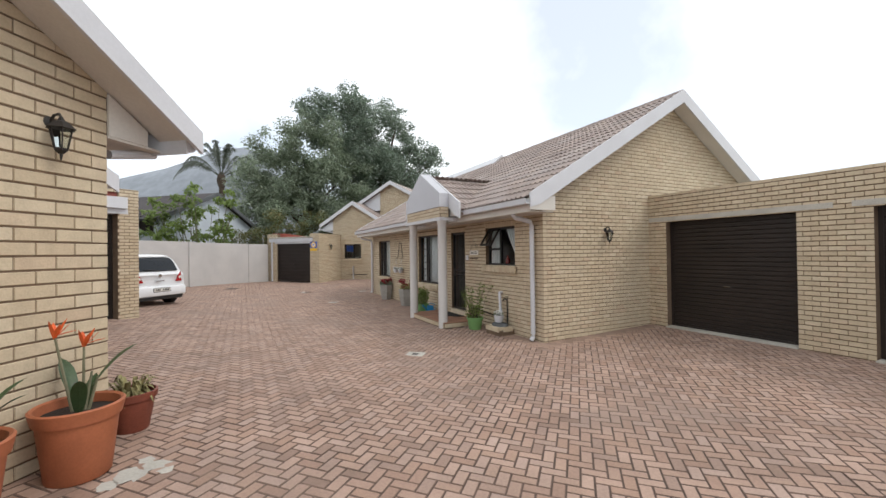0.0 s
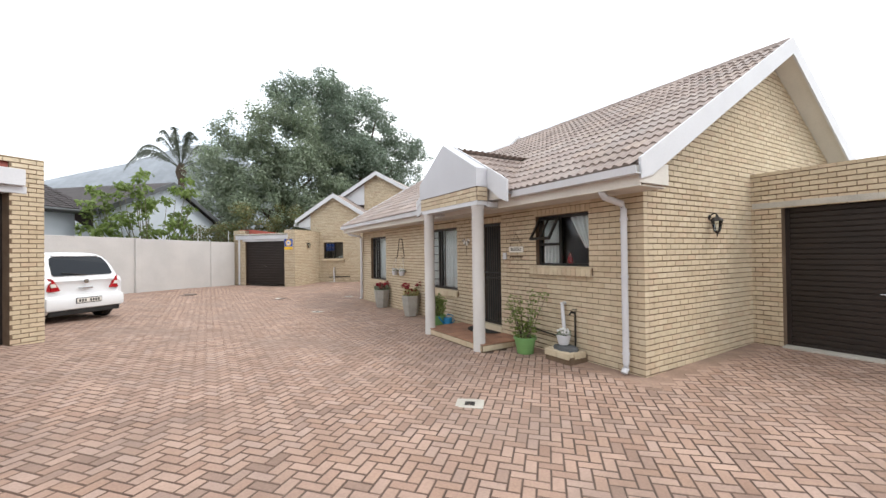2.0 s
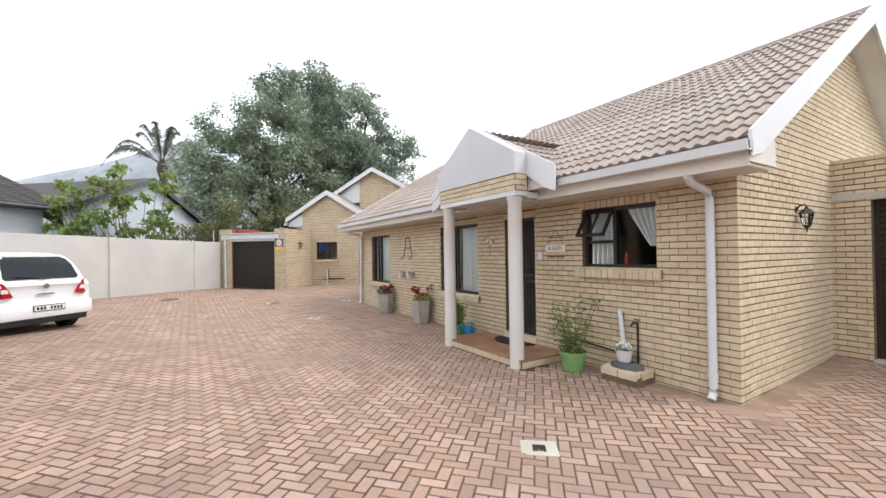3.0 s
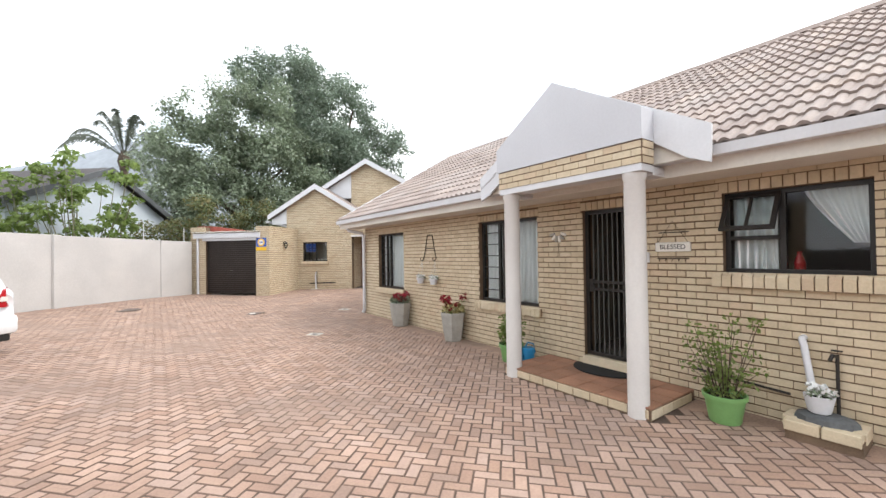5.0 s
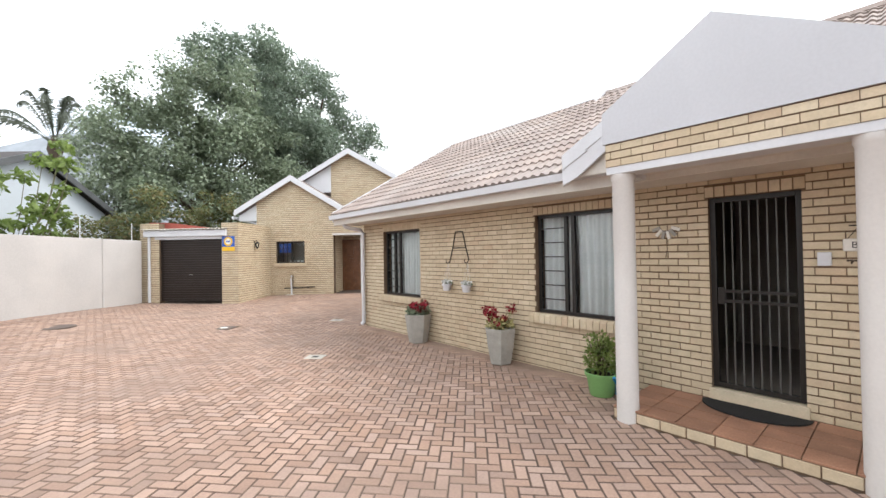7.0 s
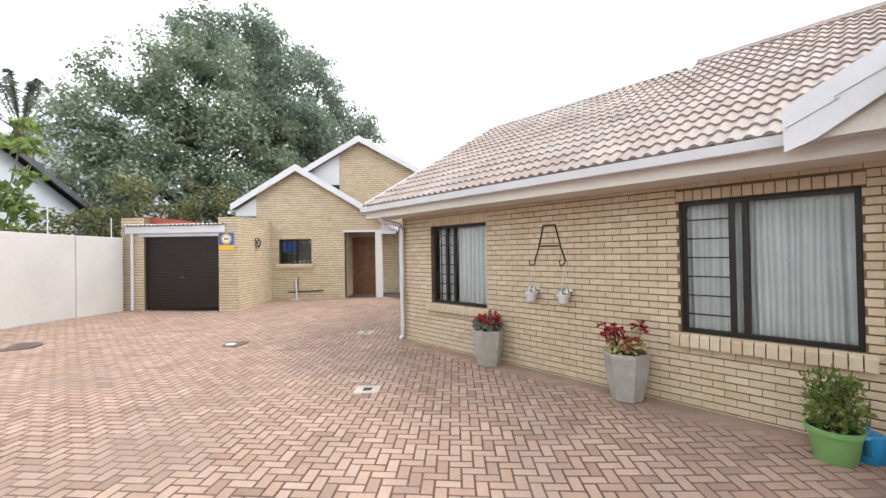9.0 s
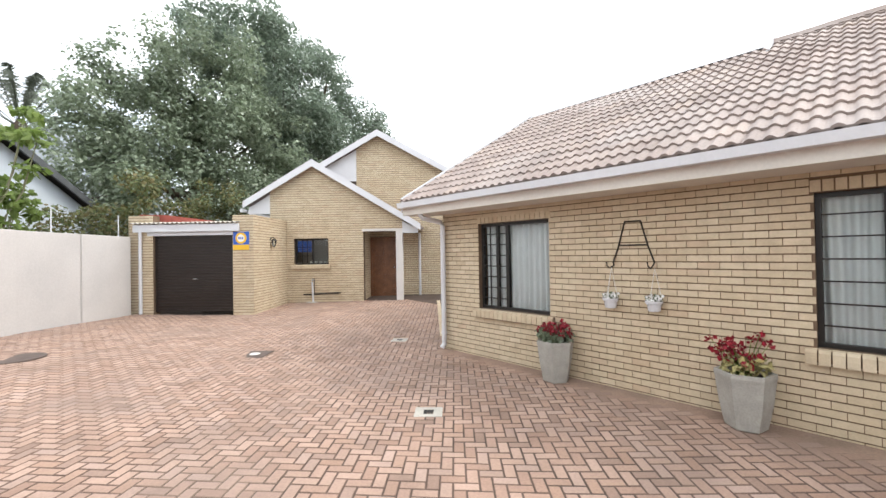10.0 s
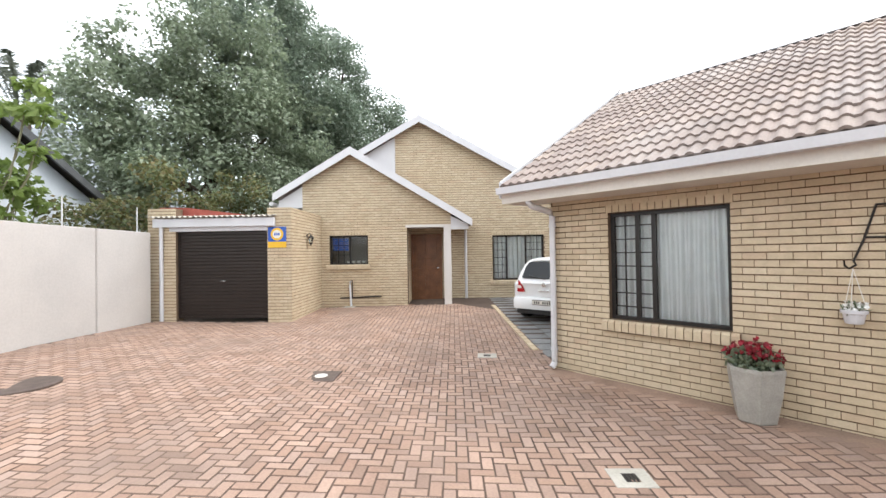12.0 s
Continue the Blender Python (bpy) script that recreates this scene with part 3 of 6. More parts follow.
# ---- porch ----
PX, PY0, PY1, PYC = 3.9, 7.93, 9.87, 8.95
porch = root("porch", Matrix.Identity(4), "white gabled entrance porch on two round cream columns", "porch")
FP = Matrix.Translation((PX, 0, 0)) @ Matrix.Rotation(radians(-90), 4, "Z")   # local x = -y
for y in (8.065, 9.755):
    s = Shape()
    s.lathe([(0.103, -0.08), (0.101, 0.05), (0.1, 1.2), (0.1, 2.27), (0.112, 2.285), (0.112, 2.335)], 28, Matrix.Translation((4.01, y, 0)))
    s.done("column", M_COLUMN, porch, smooth=True)
s = Shape()
s.box(PX, PX + 0.22, PY0, PY1, 2.335, 2.41, 0.006)
s.box(PX + 0.22, 4.87, PY0, PY0 + 0.2, 2.31, 2.40, 0.006)
s.box(PX + 0.22, 4.87, PY1 - 0.2, PY1, 2.31, 2.40, 0.006)
s.done("beam", M_WHITE, porch)
s = Shape()
s.box(PX + 0.2, 4.87, PY0 + 0.15, PY1 - 0.15, 2.36, 2.38)
s.done("ceiling_board", M_SOFFIT, porch)
pb = brick_wall("brick_band", FP, [(-PY1, 2.41), (-PY0, 2.41), (-PY0, 2.635), (-PY1, 2.635)], [], thick=0.2, near=None, parent=porch)
brick_wall("brick_band_return", Matrix.Translation((PX, PY0 - 0.008, 0)), [(-0.004, 2.41), (0.2, 2.41), (0.2, 2.635), (-0.004, 2.635)], [], thick=0.007, near=None, parent=porch)
s = Shape()
s.prism([(-PY1 - 0.02, 2.635), (-PY0 + 0.02, 2.635), (-PY0 + 0.02, 2.935), (-PYC, 3.53), (-PY1 - 0.02, 2.935)], 0.223, FP @ Matrix.Translation((0, -0.025, 0)))
s.done("pediment", M_PEDIMENT, porch)
s = Shape()
for sg in (1, -1):
    pts = [(0, 3.545), (sg * 1.54, 2.68), (sg * 1.53, 2.34), (sg * 1.35, 2.41), (sg * 0.95, 2.68), (0, 3.2)]
    if sg < 0:
        pts = pts[::-1]
    s.prism([(-PYC + a, c) for a, c in pts], 0.03, FP @ Matrix.Translation((0, 0.2, 0)))
s.done("bargeboard", M_WHITE, porch)
for sg in (1, -1):
    s = Shape()
    pts = [(sg * 0.9, 2.42), (sg * 0.9, 2.72), (sg * 1.4, 2.42)]
    s.prism([(-PYC + a, c) for a, c in pts], 0.02, FP @ Matrix.Translation((0, 0.26, 0)))
    s.done("eave_panel", M_SOFFIT, porch)
s = Shape()
for i in range(4):
    s.prism([(-0.12, -0.05), (-0.07, 0.025), (0, 0.055), (0.07, 0.025), (0.12, -0.05), (0.0, 0.02)], 0.44, Matrix.Translation((PX + 0.24 + 0.42 * i, PYC, 3.385 + 0.004 * (i % 2))) @ Matrix.Rotation(radians(-90), 4, "Z"))
s.done("ridge_tiles", M_TILE, porch)
s = Shape()
p_slope = math.atan2(0.91, 1.52)
for sg in (1, -1):
    mm = FP @ Matrix.Translation((-PYC, 0.02, 3.36)) @ Matrix.Rotation(sg * p_slope, 4, "Y")
    s.box(0 if sg > 0 else -1.75, 1.75 if sg > 0 else 0, 0.24, 1.9, -0.05, 0.0, m=mm)
s.done("roof_deck", M_TILE, porch)
p_rise = 1.72
for sg in (1, -1):
    # eave to ridge strips of tiles on each small slope
    if sg > 0:
        mm = Matrix.Translation((PX + 0.235, PYC - 1.50, 2.50)) @ Matrix.Rotation(p_slope, 4, "X")
        LATE.append(lambda mm=mm: lay_tiles(porch, mm @ Matrix.Translation((0.0, 0, 0)), 2.2, p_rise, (0, 0), 0, keep=lambda x, y: x < 0.3 + y * 1.0))
    else:
        mm = Matrix.Translation((PX + 0.235 + 2.1, PYC + 1.50, 2.50)) @ Matrix.Rotation(radians(180), 4, "Z") @ Matrix.Rotation(p_slope, 4, "X")
        LATE.append(lambda mm=mm: lay_tiles(porch, mm, 2.1, p_rise, (0, 0), 0, keep=lambda x, y: 2.1 - x < 0.3 + y * 1.0))
# raised porch step: brick edge and terracotta tiles
step_ob = root("porch_step", Matrix.Identity(4), "raised porch step of terracotta tiles with a brick edge", "step", "", "structure")
s = Shape()
s.box(PX + 0.068, 4.87, PY0 - 0.01, PY1 + 0.01, -0.14, 0.045)
s.done("base", M_MORTAR, step_ob)
me = full_brick(0.205, 0.085, M_BRICK, "edge")
for i in range(9):
    put("brick", me, step_ob, Matrix.Translation((PX + 0.068, PY1 - 0.1 - i * 0.215, -0.005)) @ Matrix.Rotation(radians(-90), 4, "Z"))
for i in range(4):
    put("brick", me, step_ob, Matrix.Translation((PX + 0.175 + i * 0.205, PY0 - 0.01, -0.005)))
sh = Shape()
sh.box(0.003, 0.224, 0.003, 0.278, 0, 0.02, 0.004)
tile_first = sh.done("tile", M_TERRA, step_ob, Matrix.Translation((PX + 0.06, PY0 - 0.015, 0.045)))
for i in range(4):
    for j in range(7):
        if i or j:
            put("tile", tile_first.data, step_ob, Matrix.Translation((PX + 0.06 + 0.227 * i, PY0 - 0.015 + 0.281 * j, 0.045)))

# ---- garages: right block ----
RG_DOOR = (5.70 - 5.30, 5.70 - 3.14, -0.1, 2.19)
RG_DOOR2 = (5.70 - 2.28, 5.70 - 0.1, -0.1, 2.19)
brick_wall("wall_garage_right", RGAR, [(0, -0.2), (9.0, -0.2), (9.0, 2.76), (0, 2.76)], [RG_DOOR, RG_DOOR2], near=(1.6, 1.2))
s = Shape()
s.box(7.99, 12, -3.3, 5.69, 2.45, 2.55)
tagged(s.done("garage_roof", M_CONC), "flat concrete roof of the garages behind the parapet", "roof", "", "structure")
s = Shape()
s.box(0.02, 3.0, -0.015, 0.06, 2.20, 2.285, 0.004, RGAR)
s.box(3.2, 6.0, -0.015, 0.06, 2.20, 2.285, 0.004, RGAR)
tagged(s.done("lintel", M_CONC), "pale concrete lintel over the garage doors", "lintel", "", "structure")


def garage_door(name, m, w, z0, z1, label):
    """Ribbed roller door: local x from 0 to w."""
    d = root(name, m, label, "garage door", "roller garage doors")
    n = int((z1 - z0) / 0.078)
    h = (z1 - z0) / n
    verts, faces = [], []
    for i in range(n):
        for dz, dy in ((0.0, 0.0), (0.12, -0.012), (0.8, -0.014), (0.95, 0.0)):
            z = z0 + (i + dz) * h
            verts += [(0, dy, z), (w, dy, z)]
    for k in range(len(verts) // 2 - 1):
        faces.append((2 * k, 2 * k + 1, 2 * k + 3, 2 * k + 2))
    mesh_ob("curtain", verts, faces, M_DOOR, d)
    s = Shape()
    s.box(0, w, 0.012, 0.03, z0, z1)
    s.box(-0.02, 0.05, -0.03, 0.02, z0, z1)
    s.box(w - 0.05, w + 0.02, -0.03, 0.02, z0, z1)
    s.box(0, w, -0.025, 0.02, z0, z0 + 0.05)
    s.done("guide", M_DOOR, d)
    s = Shape()
    s.tube([(w / 2 - 0.06, -0.02, z0 + 0.86), (w / 2 - 0.06, -0.05, z0 + 0.87), (w / 2 + 0.06, -0.05, z0 + 0.87), (w / 2 + 0.06, -0.02, z0 + 0.86)], 0.009, 8)
    s.done("handle", M_CHROME, d, smooth=True)
    return d


garage_door("garage_door", RGAR @ Matrix.Translation((RG_DOOR[0], 0.16, 0)), RG_DOOR[1] - RG_DOOR[0], 0.06, 2.19, "dark brown ribbed roller garage door, closed, in a brick wall")
garage_door("garage_door", RGAR @ Matrix.Translation((RG_DOOR2[0], 0.16, 0)), RG_DOOR2[1] - RG_DOOR2[0], 0.06, 2.19, "dark brown ribbed roller garage door, closed, beside a brick pier")
s = Shape()
s.box(RG_DOOR[0], RG_DOOR[1], -0.06, 0.2, -0.1, 0.075, 0.006, RGAR)
s.box(RG_DOOR2[0], RG_DOOR2[1], -0.06, 0.2, -0.1, 0.075, 0.006, RGAR)
tagged(s.done("threshold", M_CONC), "pale concrete garage threshold flush with the paving", "threshold", "", "structure")

# ---- left house: gable wall with eave, then garage ----
L_TIP_X, L_TIP_Z, L_SLOPE = 0.62, 2.80, 0.545
brick_wall("wall_left_gable", LEFT, [(-6.6, -0.2), (0, -0.2), (0, 3.0), (-3.3, 3.0 + 3.3 * L_SLOPE), (-6.6, 3.0)], [], near=(-0.6, 1.6), size=(0.1, 0.255))
s = Shape()
s.box(-0.22, 0.0, 0.22, 5.5, -0.2, 2.62, 0, LEFT)
s.box(-6.6, -6.4, 0.22, 5.5, -0.2, 2.62, 0, LEFT)
s.box(-6.6, 0.0, 5.3, 5.5, -0.2, 2.62, 0, LEFT)
tagged(s.done("wall_left_return", M_PLASTER), "plain side walls of the neighbouring brick house", "wall", "", "structure")
lroof = root("left_roof", LEFT, "tiled roof with white bargeboard and boxed eave", "roof", "", "structure")
s = Shape()
ax = -3.3
az_ = 2.80 + (0.62 + 3.3) * L_SLOPE
for sg in (1, -1):
    tipx = ax + sg * 3.92
    pts = [(tipx, L_TIP_Z), (ax, az_), (ax, az_ - 0.23), (tipx, L_TIP_Z - 0.2)]
    if sg < 0:
        pts = pts[::-1]
    s.prism(pts, 0.035, Matrix.Translation((0, -0.38, 0)))
s.done("bargeboard", M_WHITE, lroof)
s = Shape()
for sg in (1, -1):
    tipx = ax + sg * 3.92
    pts = [(tipx - sg * 0.02, L_TIP_Z - 0.06), (ax, az_ - 0.06), (ax, az_ - 0.01), (tipx - sg * 0.02, L_TIP_Z - 0.01)]
    if sg < 0:
        pts = pts[::-1]
    s.prism(pts, 6.0, Matrix.Translation((0, -0.34, 0)))
s.done("deck", M_TILE, lroof)
s = Shape()
for sg in (1, -1):
    tipx = ax + sg * 3.92
    pts = [(tipx - sg * 0.02, L_TIP_Z - 0.15), (ax, az_ - 0.15), (ax, az_ - 0.13), (tipx - sg * 0.02, L_TIP_Z - 0.13)]
    if sg < 0:
        pts = pts[::-1]
    s.prism(pts, 0.33, Matrix.Translation((0, -0.34, 0)))
s.prism([(0, 2.62), (0.36, 2.62), (0.36, 2.76), (0, 2.96)], 0.02, Matrix.Translation((0, -0.03, 0)))
s.box(0.0, 0.5, -0.02, 5.5, 2.60, 2.62)
s.done("soffit", M_SOFFIT, lroof)
s = Shape()
s.box(0.5, 0.53, -0.3, 5.6, 2.58, 2.78, 0.004)
s.tube([(0.57, -0.3, 2.66), (0.57, 5.6, 2.66)], 0.055, 10)
s.tube([(0.12, 0.12, 2.5), (0.57, 0.12, 2.6)], 0.04, 10)
s.done("gutter", M_WHITE, lroof)

LG_DOOR = (-3.1, -0.42, -0.1, 2.6)
brick_wall("wall_garage_left", LGAR, [(-4.2, -0.2), (0, -0.2), (0, 3.18), (-4.2, 3.18)], [(LG_DOOR[0], LG_DOOR[1], -0.2, 3.1)], thick=0.3, near=(-0.3, 1.2), parts=150)
s = Shape()
s.box(-4.2, -0.22, 3.0, 3.2, -0.2, 2.9, 0, LGAR)
s.box(-0.22, 0.0, 0.3, 3.2, -0.2, 3.18, 0, LGAR)
s.box(-4.2, -4.0, 0.3, 3.2, -0.2, 2.9, 0, LGAR)
tagged(s.done("wall_garage_left_rear", M_PLASTER), "plain rear and side walls of the neighbouring garage", "wall", "", "structure")
garage_door("garage_door", LGAR @ Matrix.Translation((LG_DOOR[0], 0.26, 0)), LG_DOOR[1] - LG_DOOR[0], 0.2, 2.6, "dark brown ribbed roller garage door, closed, of the neighbouring house")
s = Shape()
s.box(LG_DOOR[0] - 0.1, LG_DOOR[1] + 0.2, -0.02, 0.28, 2.6, 2.72, 0.006, LGAR)
s.box(LG_DOOR[0] - 0.1, LG_DOOR[1] + 0.16, -0.1, 0.2, 2.72, 2.98, 0.006, LGAR)
tagged(s.done("lintel_beam", M_WHITE), "white painted beam over the garage door", "beam", "", "structure")
s = Shape()
s.prism([(0.02, 2.99), (0.06, 3.15), (3.0, 3.2), (3.0, 2.99)], 3.7, LGAR @ Matrix.Translation((-0.24, 0.0, 0)) @ Matrix.Rotation(radians(90), 4, "Z"))
tagged(s.done("garage_roof_left", M_REDTILE), "low red roof over the neighbouring garage", "roof", "", "structure")
s = Shape()
s.prism([(0, -0.13), (0.9, 0.45), (0.9, 0.7), (0, 0.12)], 0.04, Matrix.Translation((-1.68, 7.63, 2.72)) @ Matrix.Rotation(radians(180 + 40), 4, "Z"))
s.prism([(0, -0.05), (0.9, 0.53), (0.9, 0.6), (0, 0.02)], 3.0, Matrix.Translation((-1.68, 7.63, 2.72)) @ Matrix.Rotation(radians(180 + 40), 4, "Z") @ Matrix.Translation((0, -3.0, 0)))
tagged(s.done("left_wing_eave", M_WHITE), "white boarded eave tip of the neighbouring house", "eave", "", "structure")

# ---- boundary wall ----
WA, WB = Vector((1.3, 24.6, 0)), Vector((-9.0, 12.4, 0))
wd = (WB - WA).normalized()
bwall = root("boundary_wall", Matrix.Identity(4), "white plastered boundary wall in stepped panels with piers", "wall", "", "structure")
wm = Matrix.Translation(WA) @ Matrix.Rotation(math.atan2(wd.y, wd.x) + math.pi, 4, "Z")   # local x to the right, ends at 0
length = (WB - WA).length
cuts = [(-1.54, 0.0, 2.2, 0.0), (-3.03, -1.54, 2.205, 0.035), (-5.0, -3.03, 2.21, 0.0), (-9.5, -5.0, 2.235, 0.06), (-length, -9.5, 2.26, 0.0)]
for a, b, top, back in cuts:
    s = Shape()
    s.box(a, b - 0.002, back, 0.2, -0.3, top, 0.012, wm)
    s.done("panel", M_PLASTER, bwall)
s = Shape()
s.box(-5.22, -5.004, -0.02, 0.06, -0.3, 2.236, 0.012, wm)
s.box(-9.7, -9.504, 0.02, 0.06, -0.3, 2.24, 0.012, wm)
s.done("pier", M_PLASTER, bwall)

# ---- back house ----
B_WIN = (0.50, 1.61, 1.34, 2.17)
B_PORCH = (2.74, 3.78, 0.0, 2.37)
B_AX, B_AZ = 1.18, 4.66
brick_wall("wall_back_gable", BACK, [(-0.27, -0.1), (4.0, -0.1), (4.0, 2.8), (B_AX, 4.54), (-0.27, 3.69)], [B_WIN, (2.74, 4.0, -0.1, 2.37)], near=None, soldier=[(B_WIN[0], B_WIN[1], B_WIN[3])])
broof = root("back_roof", BACK, "white-edged gable roof of the back house", "roof", "", "structure")
s = Shape()
s.prism([(-1.04, 3.17), (B_AX, 4.45), (B_AX, 4.68), (-1.04, 3.38)], 0.03, Matrix.Translation((0, -0.25, 0)))
s.prism([(B_AX, 4.45), (4.6, 2.37), (4.6, 2.58), (B_AX, 4.68)], 0.03, Matrix.Translation((0, -0.25, 0)))
s.done("bargeboard", M_WHITE, broof)
s = Shape()
s.prism([(-1.02, 3.26), (B_AX, 4.55), (B_AX, 4.64), (-1.02, 3.35)], 3.0, Matrix.Translation((0, -0.22, 0)))
s.prism([(B_AX, 4.55), (4.58, 2.46), (4.58, 2.55), (B_AX, 4.64)], 1.8, Matrix.Translation((0, -0.22, 0)))
s.done("deck", M_TILE, broof)
s = Shape()
s.prism([(-0.95, 3.0), (-0.27, 3.0), (-0.27, 3.6), (-0.95, 3.2)], 0.03, Matrix.Translation((0, -0.02, 0)))
s.prism([(4.0, 2.3), (4.5, 2.3), (4.5, 2.45), (4.0, 2.68)], 0.03, Matrix.Translation((0, -0.02, 0)))
s.box(-0.95, -0.27, 0.0, 2.6, 2.98, 3.0)
s.done("eave_box", M_WHITE, broof)
s = Shape()
s.tube([(-1.1, -0.2, 3.1), (-1.1, 2.6, 3.1)], 0.06, 8)
s.tube([(-1.05, 0.1, 3.06), (-0.3, 0.1, 2.88)], 0.04, 8)
s.done("gutter", M_WHITE, broof)
brick_wall("wall_back_upper", BACK @ Matrix.Translation((0, 1.2, 0)), [(2.25, -0.1), (11.0, -0.1), (11.0, 1.31), (3.05, 5.80), (2.25, 5.35)], [(5.29, 6.9, 0.76, 2.16)], near=None, soldier=[(5.29, 6.9, 2.16)])
s = Shape()
s.box(-0.27, -0.05, 0.22, 3.0, -0.1, 3.2, 0, BACK)
s.box(-0.25, 3.0, 2.8, 3.0, -0.1, 3.2, 0, BACK)
s.box(2.25, 2.4, 1.45, 4.5, 0, 4.7, 0, BACK)
tagged(s.done("wall_back_side", M_PLASTER), "plain side walls of the back house", "wall", "", "structure")
uroof = root("upper_roof", BACK, "taller white-edged gable roof of the back house", "roof", "", "structure")
s = Shape()
UX, UZ = 3.05, 5.93
us = 0.565
s.prism([(0.6, UZ - us * 2.45 - 0.22), (UX, UZ - 0.22), (UX, UZ), (0.6, UZ - us * 2.45)], 0.03, Matrix.Translation((0, 0.9, 0)))
s.prism([(UX, UZ - 0.22), (8.5, UZ - us * 5.45 - 0.22), (8.5, UZ - us * 5.45), (UX, UZ)], 0.03, Matrix.Translation((0, 0.9, 0)))
s.done("bargeboard", M_WHITE, uroof)
s = Shape()
s.prism([(0.65, UZ - us * 2.4 - 0.12), (UX, UZ - 0.12), (UX, UZ - 0.03), (0.65, UZ - us * 2.4 - 0.03)], 5.0, Matrix.Translation((0, 0.93, 0)))
s.prism([(UX, UZ - 0.12), (8.5, UZ - us * 5.45 - 0.12), (8.5, UZ - us * 5.45 - 0.03), (UX, UZ - 0.03)], 5.0, Matrix.Translation((0, 0.93, 0)))
s.done("deck", M_TILE, uroof)
s = Shape()
s.prism([(1.1, 4.2), (2.26, 4.2), (2.26, 5.3), (1.1, 4.65)], 0.03, Matrix.Translation((0, 1.16, 0)))
s.done("gable_panel", M_WHITE, uroof)
# back porch: post, recess and timber door
s = Shape()
s.box(3.79, 4.0, -0.02, 0.2, 0.0, 2.45, 0.006, BACK)
s.box(2.7, 4.02, -0.015, 0.2, 2.372, 2.45, 0.004, BACK)
tagged(s.done("porch_post", M_COLUMN), "cream painted porch post and beam of the back house", "post", "", "structure")
s = Shape()
s.box(2.5, 4.3, 0.22, 1.19, 2.42, 2.46, 0, BACK)
tagged(s.done("ceiling_back_porch", M_SOFFIT), "boarded ceiling of the back porch", "ceiling", "", "structure")
brick_wall("wall_back_porch_side", BACK @ Matrix.Translation((2.73, 0.22, 0)) @ Matrix.Rotation(radians(90), 4, "Z"), [(0, -0.1), (0.98, -0.1), (0.98, 2.42), (0, 2.42)], [], thick=0.15)
s = Shape()
s.box(2.6, 4.1, 0.0, 1.2, -0.05, 0.16, 0.005, BACK)
tagged(s.done("back_porch_floor", M_TERRA), "terracotta tiled floor of the back porch", "floor", "", "structure")

# back garage
BG = BACK @ Matrix.Translation((0, -2.15, 0))
brick_wall("wall_garage_back_left", BG, [(-3.16, -0.1), (-2.49, -0.1), (-2.49, 2.77), (-3.16, 2.77)], [], thick=0.25)
brick_wall("wall_garage_back_pier", BG, [(-0.30, -0.1), (0.26, -0.1), (0.26, 2.75), (-0.30, 2.75)], [], thick=0.22)
brick_wall("wall_garage_back_side", BG @ Matrix.Translation((0.26, 0, 0)) @ Matrix.Rotation(radians(90), 4, "Z"), [(0, -0.1), (2.15, -0.1), (2.15, 2.75), (0, 2.75)], [], thick=0.2)
garage_door("garage_door", BG @ Matrix.Translation((-2.49, 0.1, 0)), 2.19, 0.17, 2.22, "dark brown ribbed roller garage door, closed, under a corrugated roof edge")
s = Shape()
s.box(-2.64, -0.30, -0.02, 0.2, 2.22, 2.32, 0.005, BG)
s.box(-2.98, -0.1, -0.1, -0.02, 2.32, 2.52, 0.006, BG)
tagged(s.done("back_garage_beam", M_WHITE), "white painted fascia beam over the back garage door", "beam", "", "structure")
verts, faces = [], []
nseg = 150
for i in range(nseg + 1):
    x = -3.0 + 2.92 * i / nseg
    z = 2.56 + 0.022 * math.sin(i * math.pi / 3.2)
    verts += [(x, -0.16, z), (x, 2.1, z + 0.12)]
    if i:
        faces.append((2 * i - 2, 2 * i, 2 * i + 1, 2 * i - 1))
cr = mesh_ob("corrugated_roof", verts, faces, M_CONC, None, BG)
so = cr.modifiers.new("thick", "SOLIDIFY")
so.thickness = 0.008
tagged(cr, "corrugated fibre-cement roof of the back garage", "roof", "", "structure")
s = Shape()
s.prism([(-3.1, 2.6), (-0.9, 2.62), (-2.4, 2.82), (-3.1, 2.84)], 0.25, Matrix.Translation((0, 0.3, 0)))
red = s.done("red_roof_edge", M_REDTILE, None, BG)
tagged(red, "red metal roof edge behind the back garage parapet", "roof", "", "structure")


